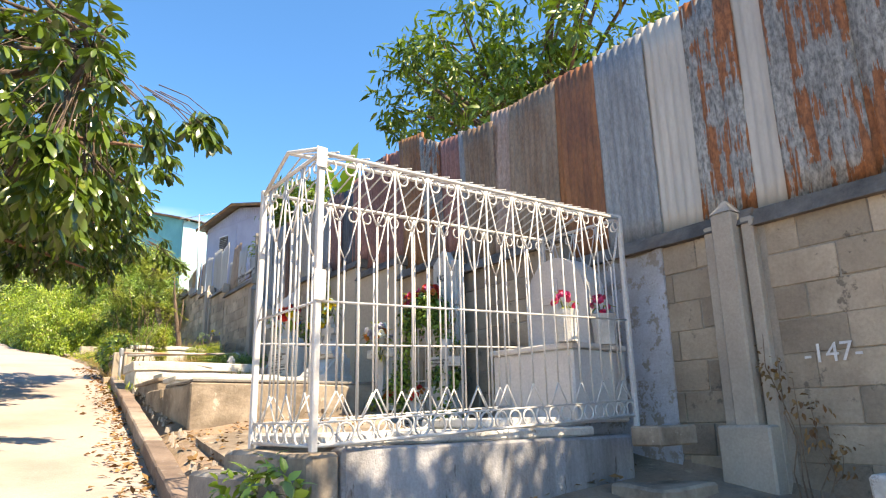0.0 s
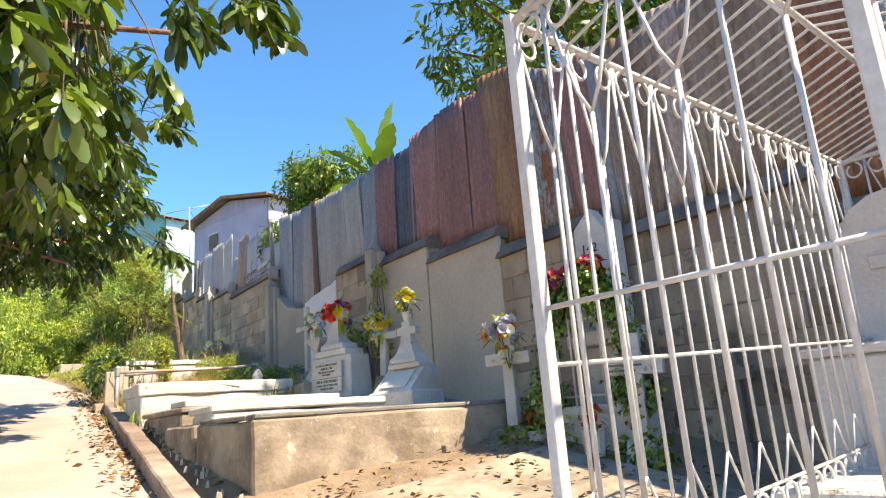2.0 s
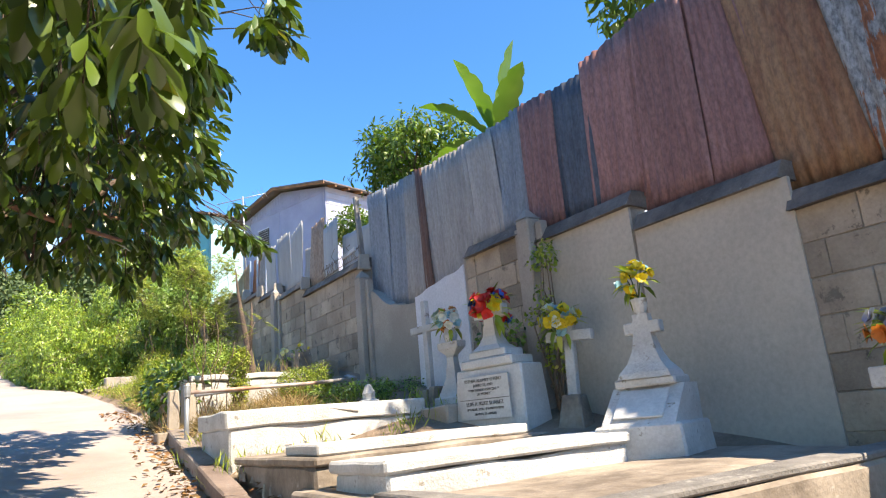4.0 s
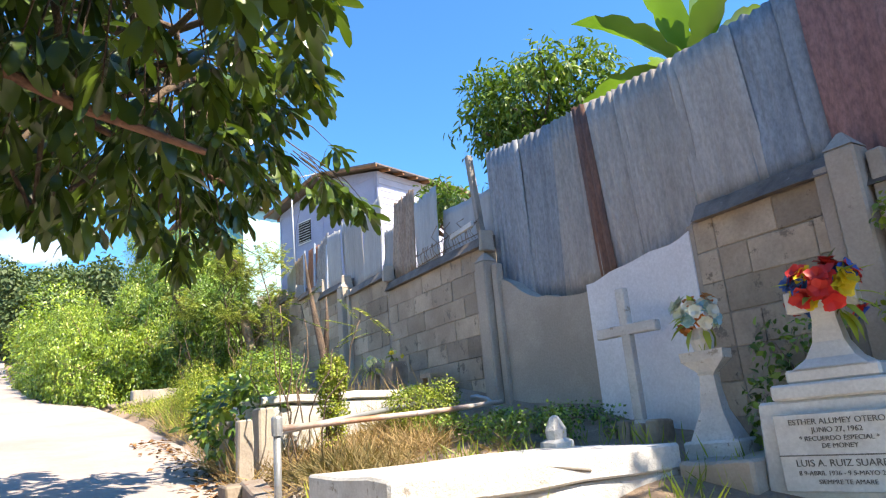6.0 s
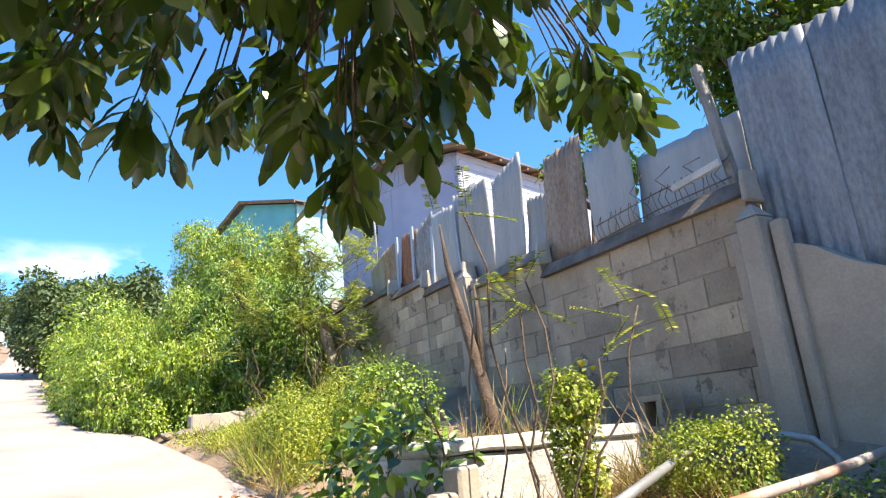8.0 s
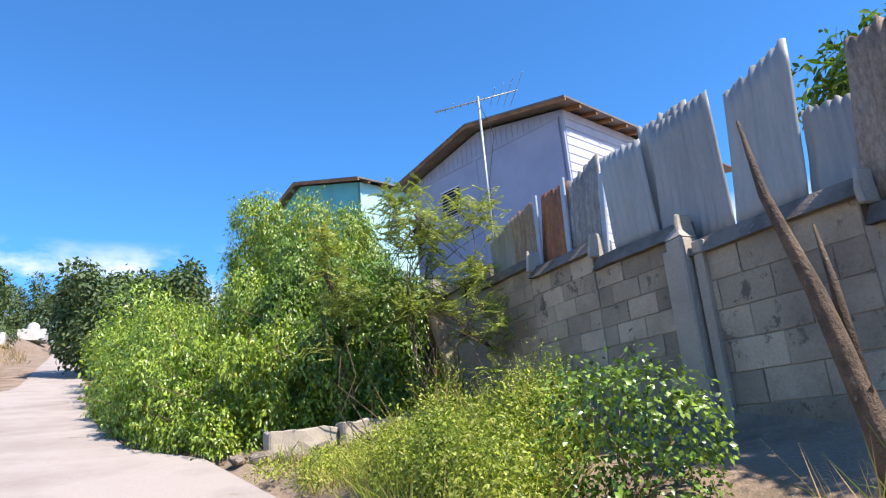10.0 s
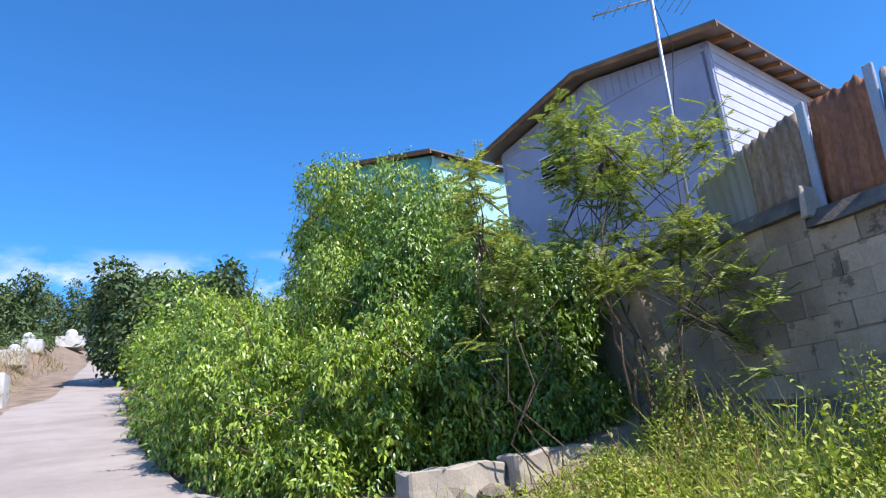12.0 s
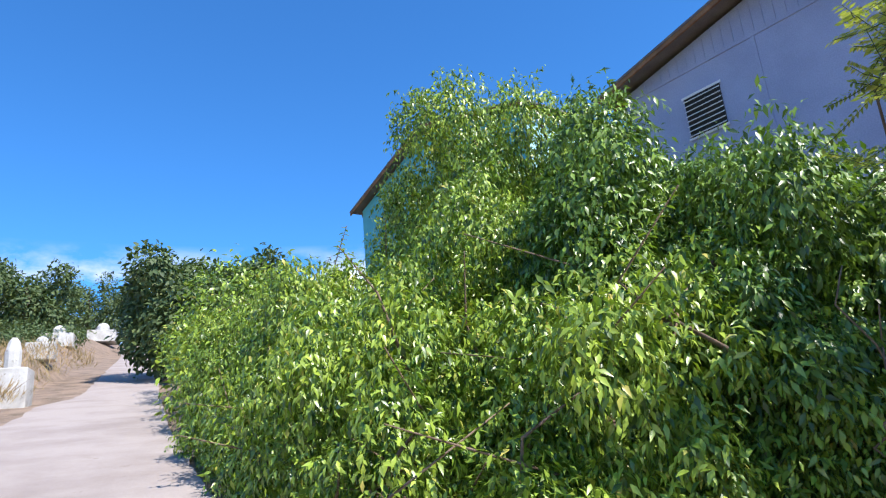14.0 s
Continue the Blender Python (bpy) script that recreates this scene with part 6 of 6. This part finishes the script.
# ivy over the railing
ivy = thing("ivy", (3.38, 5.42, 1.3), "dark ivy trailing over the grave railing", "ivy")
g = np.random.default_rng(15)
arch = [(3.33 + g.normal() * 0.05, 5.42 + 0.36 * math.cos(a) * g.uniform(0.8, 1.1), 1.75 + 0.5 * math.sin(a) * g.uniform(0.85, 1.1) - (0.5 if abs(math.cos(a)) > 0.85 else 0) * g.random(), 0.09, 0.09, 0.1) for a in np.linspace(-0.35, math.pi + 0.35, 34)]
for k in range(4):
    a0 = 0.15 + 0.75 * k
    world_part("vine_stem", tubes_mesh("vine_stem", [([(3.34, 5.42 + 0.36 * math.cos(a0 + 0.25 * i), 1.72 + 0.5 * math.sin(a0 + 0.25 * i)) for i in range(4)], 0.006, 5)]), TWIG, ivy)
foliage("foliage", g, arch, 5200, 0.038, 0.032, LEAF_DARK, ivy, OVAL, 0.25, 0.8, inside=0.5)


# ---- grass ----
def grass(name, area, count, h, mat, label, seed, flop=0.35, wide=0.012):
    """Blades strewn over an area (x0, x1, y0, y1)."""
    g2 = np.random.default_rng(seed)
    x, y = g2.uniform(area[0], area[1], count), g2.uniform(area[2], area[3], count)
    dens = np.array([noise.noise(Vector((a * 2.2, b * 2.2, seed))) for a, b in zip(x, y)])
    ok = (dens > -0.12) & ((y < 13.9) | (y > 20) | (x < 0.35 + 1.15 * (y - 13.5)))
    x, y, dens = x[ok], y[ok], dens[ok]
    z = np.array([ground_z(a, b) for a, b in zip(x, y)])
    P = np.stack([x, y, z], 1)
    A = unit(np.stack([g2.normal(size=len(x)) * flop, g2.normal(size=len(x)) * flop, np.ones(len(x))], 1))
    U = unit(g2.normal(size=(len(x), 3)) * [1, 1, 0.2])
    L = h * g2.uniform(0.4, 1.2, len(x)) * (0.8 + dens) * np.where((y > 17) & (y < 22) & (x < 0.75 + (y - 15.4) * 0.84), 0.35, 1.0)
    ob = link_mesh(name, leaf_mesh(name, P, A, U, L, wide, BLADE, 0.3), mat)
    return tagged(ob, label, "grass", kind="stuff")


grass("tall_grass", (1.6, 3.3, 13.8, 18.5), 7500, 0.5, LEAF_WEED, "tall rank green grass", 1, 0.6, 0.008)
grass("dry_grass", (1.8, 3.0, 10.9, 12.6), 5200, 0.24, DRY, "collapsed dry straw-coloured grass round the graves", 2, 1.3, 0.008)
grass("dry_grass", (1.55, 3.3, 12.4, 18.3), 6200, 0.36, DRY, "dry grass stalks beside the lane", 3, 0.6, 0.008)
grass("dry_grass", (1.5, 2.1, 11.3, 15.2), 3200, 0.2, DRY, "matted dry grass at the lane's edge", 9, 1.2, 0.008)
grass("seed_stalks", (1.6, 3.2, 15.2, 18.3), 200, 0.8, DRY, "tall dry seed stalks among the weeds", 8, 0.4, 0.005)
grass("grass_tufts", (1.3, 3.4, 9.3, 11.2), 900, 0.16, LEAF_WEED, "short grass tufts between tombs", 4)
grass("dry_grass", (-6.5, -3.1, 27.0, 45.0), 5000, 0.45, DRY, "dry grass bank across the lane", 5, 0.6, 0.02)
g = np.random.default_rng(16)
weeds = thing("weed_bed", (2.7, 16.3, ground_z(2.7, 16.3)), "waist-high bed of weeds and seedlings below the wall", "weeds")
def weedy(x, y):
    """The weeds thin out beside the last graves."""
    return x < 0.35 + 1.15 * (y - 13.5)


spots = [(a, b, c) for a, b, c in zip(g.uniform(1.3, 3.3, 150), g.uniform(14.0, 18.4, 150), g.uniform(0.05, 1.0, 150) ** 1.6 * 0.42) if a > kerb_x(b) + 0.1 and weedy(a, b)]
spots = [(a, b, c if b < 17 or a > 0.8 + (b - 15.4) * 0.84 else c * 0.12) for a, b, c in spots]
foliage("foliage", g, [(a, b, ground_z(a, b) + c, 0.17, 0.17, 0.1 + c * 0.5) for a, b, c in spots], 70000, 0.028, 0.014, LEAF_WEED, weeds, OVAL, 0.3, 0.2, ground=ground_z, inside=0.5)
for a, b, c in spots[::6]:
    world_part("stem", tubes_mesh("stem", branch_tubes(g, (a, b, ground_z(a, b) - 0.03), [(a + g.normal() * 0.1, b + g.normal() * 0.1, ground_z(a, b) + c + 0.3)], 0.006, 0.002, 0.03)), LEAF_STEM, weeds)
sd = thing("roadside_weeds", (1.5, 19.5, ground_z(1.5, 19.5)), "sprawling weeds spilling towards the lane", "weeds")
foliage("foliage", g, [(a, b, ground_z(a, b) + c, 0.2, 0.2, 0.22) for a, b, c in zip(g.uniform(1.2, 2.6, 44), g.uniform(19.25, 20.8, 44), g.uniform(0.0, 0.4, 44))], 17000, 0.05, 0.019, LEAF_VINE, sd, LANCE, 0.25, 0.8, ground=ground_z, inside=0.3)

# fallen leaves along the kerb and on the slabs
g = np.random.default_rng(18)
n = 1500
y = g.uniform(1.0, 15.0, n)
x = np.array([kerb_x(v) for v in y]) + np.where(g.random(n) < 0.6, -0.09 - np.abs(g.normal(size=n)) * 0.14, 0.12 + np.abs(g.normal(size=n)) * 0.5)
z = np.array([ground_z(a, b) for a, b in zip(x, y)]) + 0.02
P = np.stack([x, y, z], 1)
lit = link_mesh("fallen_leaves", leaf_mesh("fallen_leaves", P, g.normal(size=(n, 3)) * [1, 1, 0.15], g.normal(size=(n, 3)) * 0.3 + [0, 0, 1], g.uniform(0.04, 0.11, n), 0.035, OVAL, 0.2), LITTER)
tagged(lit, "brown fallen leaves along the kerb", "leaf litter", kind="stuff")
n = 620
x, y = g.uniform(1.35, 3.5, n), np.concatenate([g.uniform(2.9, 4.05, n // 2), g.uniform(4.1, 6.1, n - n // 2)])
z = np.array([ground_z(a, b) + (0.068 if 3.75 < b < 5.56 and 1.36 < a < 3.04 else 0.035) for a, b in zip(x, y)])
lit = link_mesh("fallen_leaves", leaf_mesh("fallen_leaves", np.stack([x, y, z], 1), g.normal(size=(n, 3)) * [1, 1, 0.12], g.normal(size=(n, 3)) * 0.3 + [0, 0, 1], g.uniform(0.03, 0.09, n), 0.03, OVAL, 0.2), LITTER)
tagged(lit, "dry brown leaves strewn over the grave slabs", "leaf litter", kind="stuff")

# crumbled whitewash and gravel between the kerb and the tombs
V, F = [], []
for k in range(230):
    y = g.uniform(2.8, 11.5)
    x = kerb_x(y) + 0.1 + abs(g.normal()) * 0.2
    r = g.uniform(0.006, 0.026)
    z = ground_z(x, y) + 0.01
    o = len(V)
    V += [(x + r * math.cos(w) * g.uniform(0.7, 1.3), y + r * math.sin(w) * g.uniform(0.7, 1.3), z - 0.03) for w in (0.3, 1.9, 3.4, 4.9)]
    V += [(x + 0.6 * r * math.cos(w) * g.uniform(0.6, 1.3), y + 0.6 * r * math.sin(w) * g.uniform(0.6, 1.3), z + r * g.uniform(0.3, 0.9)) for w in (0.3, 1.9, 3.4, 4.9)]
    F += [(o + 4, o + 5, o + 6, o + 7)] + [(o + i, o + (i + 1) % 4, o + 4 + (i + 1) % 4, o + 4 + i) for i in range(4)]
me = bpy.data.meshes.new("rubble_chips")
me.from_pydata(V, [], F)
tagged(link_mesh("rubble_chips", me, PLASTER), "pale rubble chips along the kerb", "rubble", kind="stuff")

# ---- distance ----
g = np.random.default_rng(51)
for i, (x, y, s) in enumerate(((-9, 62, 2.6), (-13.5, 68, 3.0), (-5.5, 88, 3.4), (-18, 74, 3.2), (-1.0, 70, 2.8), (-9.5, 92, 3.2), (-23, 84, 3.6), (-14, 98, 3.6), (3, 60, 3.0), (2.5, 48, 2.6))):
    gz = ground_z(x, y)
    t = thing("far_tree", (x, y, gz), "dark green tree far up the hill", "tree", group="hillside trees")
    world_part("trunk", tubes_mesh("trunk", [([(x, y, gz - 0.4), (x + 0.1, y, gz + s * 0.7), (x, y, gz + s * 1.4)], [0.28, 0.2, 0.08], 7)]), BARK, t)
    foliage("crown", g, rb(g, (x, y, gz + s * 0.85), (s * 0.7, s * 0.6, s * 0.72), 22, s * 0.2, s * 0.38), 5200, 0.3, 0.15, LEAF_FAR, t, LANCE, 0.25, 0.3)
for i, (x, y, w, h) in enumerate(((-3.5, 33.9, 0.36, 0.85), (-4.9, 37.5, 0.42, 0.3), (-4.6, 43.0, 0.42, 0.32), (-6.8, 60.0, 0.8, 0.7), (-6.2, 75.0, 1.0, 0.9))):
    gz = ground_z(x, y)
    t = thing("white_tomb", (x, y, gz), "whitewashed tomb beside the lane uphill", "tomb", group="uphill tombs")
    part("base", rough_up(cut_up(box((-w, -w, -0.4), (w, w, h * 0.55), 0.02), 2), 0.01), WHITEWASH, t)
    bm = lathe([(w * 0.45, h * 0.55), (w * 0.45, h), (w * 0.3, h * 1.25), (0.05, h * 1.35)], 10)
    part("rounded_top", bm, WHITEWASH, t)
ys_ = thing("yellow_shrub", (-5.4, 31.5, ground_z(-5.4, 31.5)), "shrub with yellow blossom at the lane", "shrub")
foliage("foliage", g, rb(g, (-5.6, 31.5, ground_z(-5.4, 31.5) + 1.1), (0.4, 0.4, 0.5), 8, 0.3, 0.5), 1500, 0.12, 0.06, LEAF_VINE, ys_, OVAL, 0.2)
foliage("blossom", g, rb(g, (-5.5, 31.4, ground_z(-5.4, 31.5) + 1.9), (0.35, 0.3, 0.2), 4, 0.12, 0.22), 260, 0.1, 0.08, PETALS["yellow"], ys_, OVAL, 0.2)
scrub = thing("hillside_scrub", (-20, 90, ground_z(-20, 90)), "grey-green scrub covering the hill's crest", "scrub")
foliage("foliage", g, [(x, y, ground_z(x, y) + 0.6, 1.8, 1.5, g.uniform(1.2, 2.4)) for x, y in zip(np.linspace(-60, -8.5, 44), g.uniform(66, 92, 44))], 16000, 0.34, 0.17, LEAF_FAR, scrub, LANCE, 0.2, 0.3)
scrub = thing("hillside_scrub", (-9, 52, ground_z(-9, 52)), "low dry scrub above the lane bank", "scrub")
foliage("foliage", g, [(x, y, ground_z(x, y) + 0.3, 0.7, 0.7, g.uniform(0.5, 1.1)) for x, y in zip(g.uniform(-11, -6.3, 22), g.uniform(40, 62, 22))], 9000, 0.2, 0.09, LEAF_FAR, scrub, LANCE, 0.2, 0.3)
# dry weed against the wall
dw = thing("dry_weed", (3.72, 1.98, ground_z(3.7, 1.98)), "dry stalky weed growing up the block wall", "weed")
gz = ground_z(3.7, 1.98)
for k in range(6):
    world_part("stalk", tubes_mesh("stalk", branch_tubes(g, (3.72, 1.98 + 0.03 * k, gz - 0.03), [(3.74, 1.9 + 0.07 * k, gz + 0.3 + 0.13 * k)], 0.005, 0.002, 0.025, 6)), TWIG, dw)
foliage("leaves", g, [(3.73, 1.9 + 0.07 * k, gz + 0.25 + 0.1 * k, 0.04, 0.08, 0.12) for k in range(6)], 130, 0.04, 0.02, LITTER, dw, LANCE, 0.3, 0.8)
# rubble at the broken curb and along the lane's edge
for k in range(14):
    x, y = g.uniform(1.25, 2.3), g.uniform(18.35, 18.95)
    r = g.uniform(0.04, 0.11)
    bm = bmesh.new()
    bmesh.ops.create_icosphere(bm, subdivisions=2, radius=r, matrix=Matrix.Diagonal((1.3, 1.0, 0.6, 1)))
    rough_up(bm, r * 0.5, 1.1 / r, k)
    st = thing("rubble_stone", (x, y, ground_z(x, y) + r * 0.25), "broken lump of grey cement rubble", "stone", group="curb rubble", rz=float(g.uniform(0, 180)))
    part("lump", bm, CEMENT, st)

# ---- blocks of the wall ----
blk = {}
for half in (0, 1):
    L = 0.395 if not half else 0.192
    bm = box((-0.03, -L / 2, -0.0972), (0.0, L / 2, 0.0972), 0.004)
    me = bpy.data.meshes.new("block")
    bm.to_mesh(me)
    bm.free()
    me.materials.append(BLOCK)
    blk[half] = me
rng = np.random.default_rng(11)
inv = wall.matrix_world.inverted()
for a, b, top in STEPS:
    if b <= -1.2 or a >= 18.4:
        continue
    k = 0.78 if a > 15 else 1.0  # smaller blocks in the upper stretches
    z, course = top - 0.115 - 0.1 * k, 0
    while z > ground_z(WALL_X, a) - 0.1:
        yy, first = a, bool(course % 2)
        while yy < b - 0.12 * k:
            half = 1 if first or yy + 0.38 * k > b else 0
            c = yy + (0.1 if half else 0.2) * k
            if not 6.75 < c < 8.75 and c > -1.2:
                o = new("block", blk[half])
                o.parent = wall
                o.matrix_parent_inverse = inv
                o.matrix_basis = pose(WALL_X + 0.036 - rng.uniform(0, 0.007), c + rng.normal() * 0.003, z + rng.normal() * 0.003, rng.normal() * 0.4, 0, rng.normal() * 0.4) @ Matrix.Diagonal((1, k, k, 1))
            yy += (0.2 if half else 0.4) * k
            first = False
        z -= 0.2 * k
        course += 1
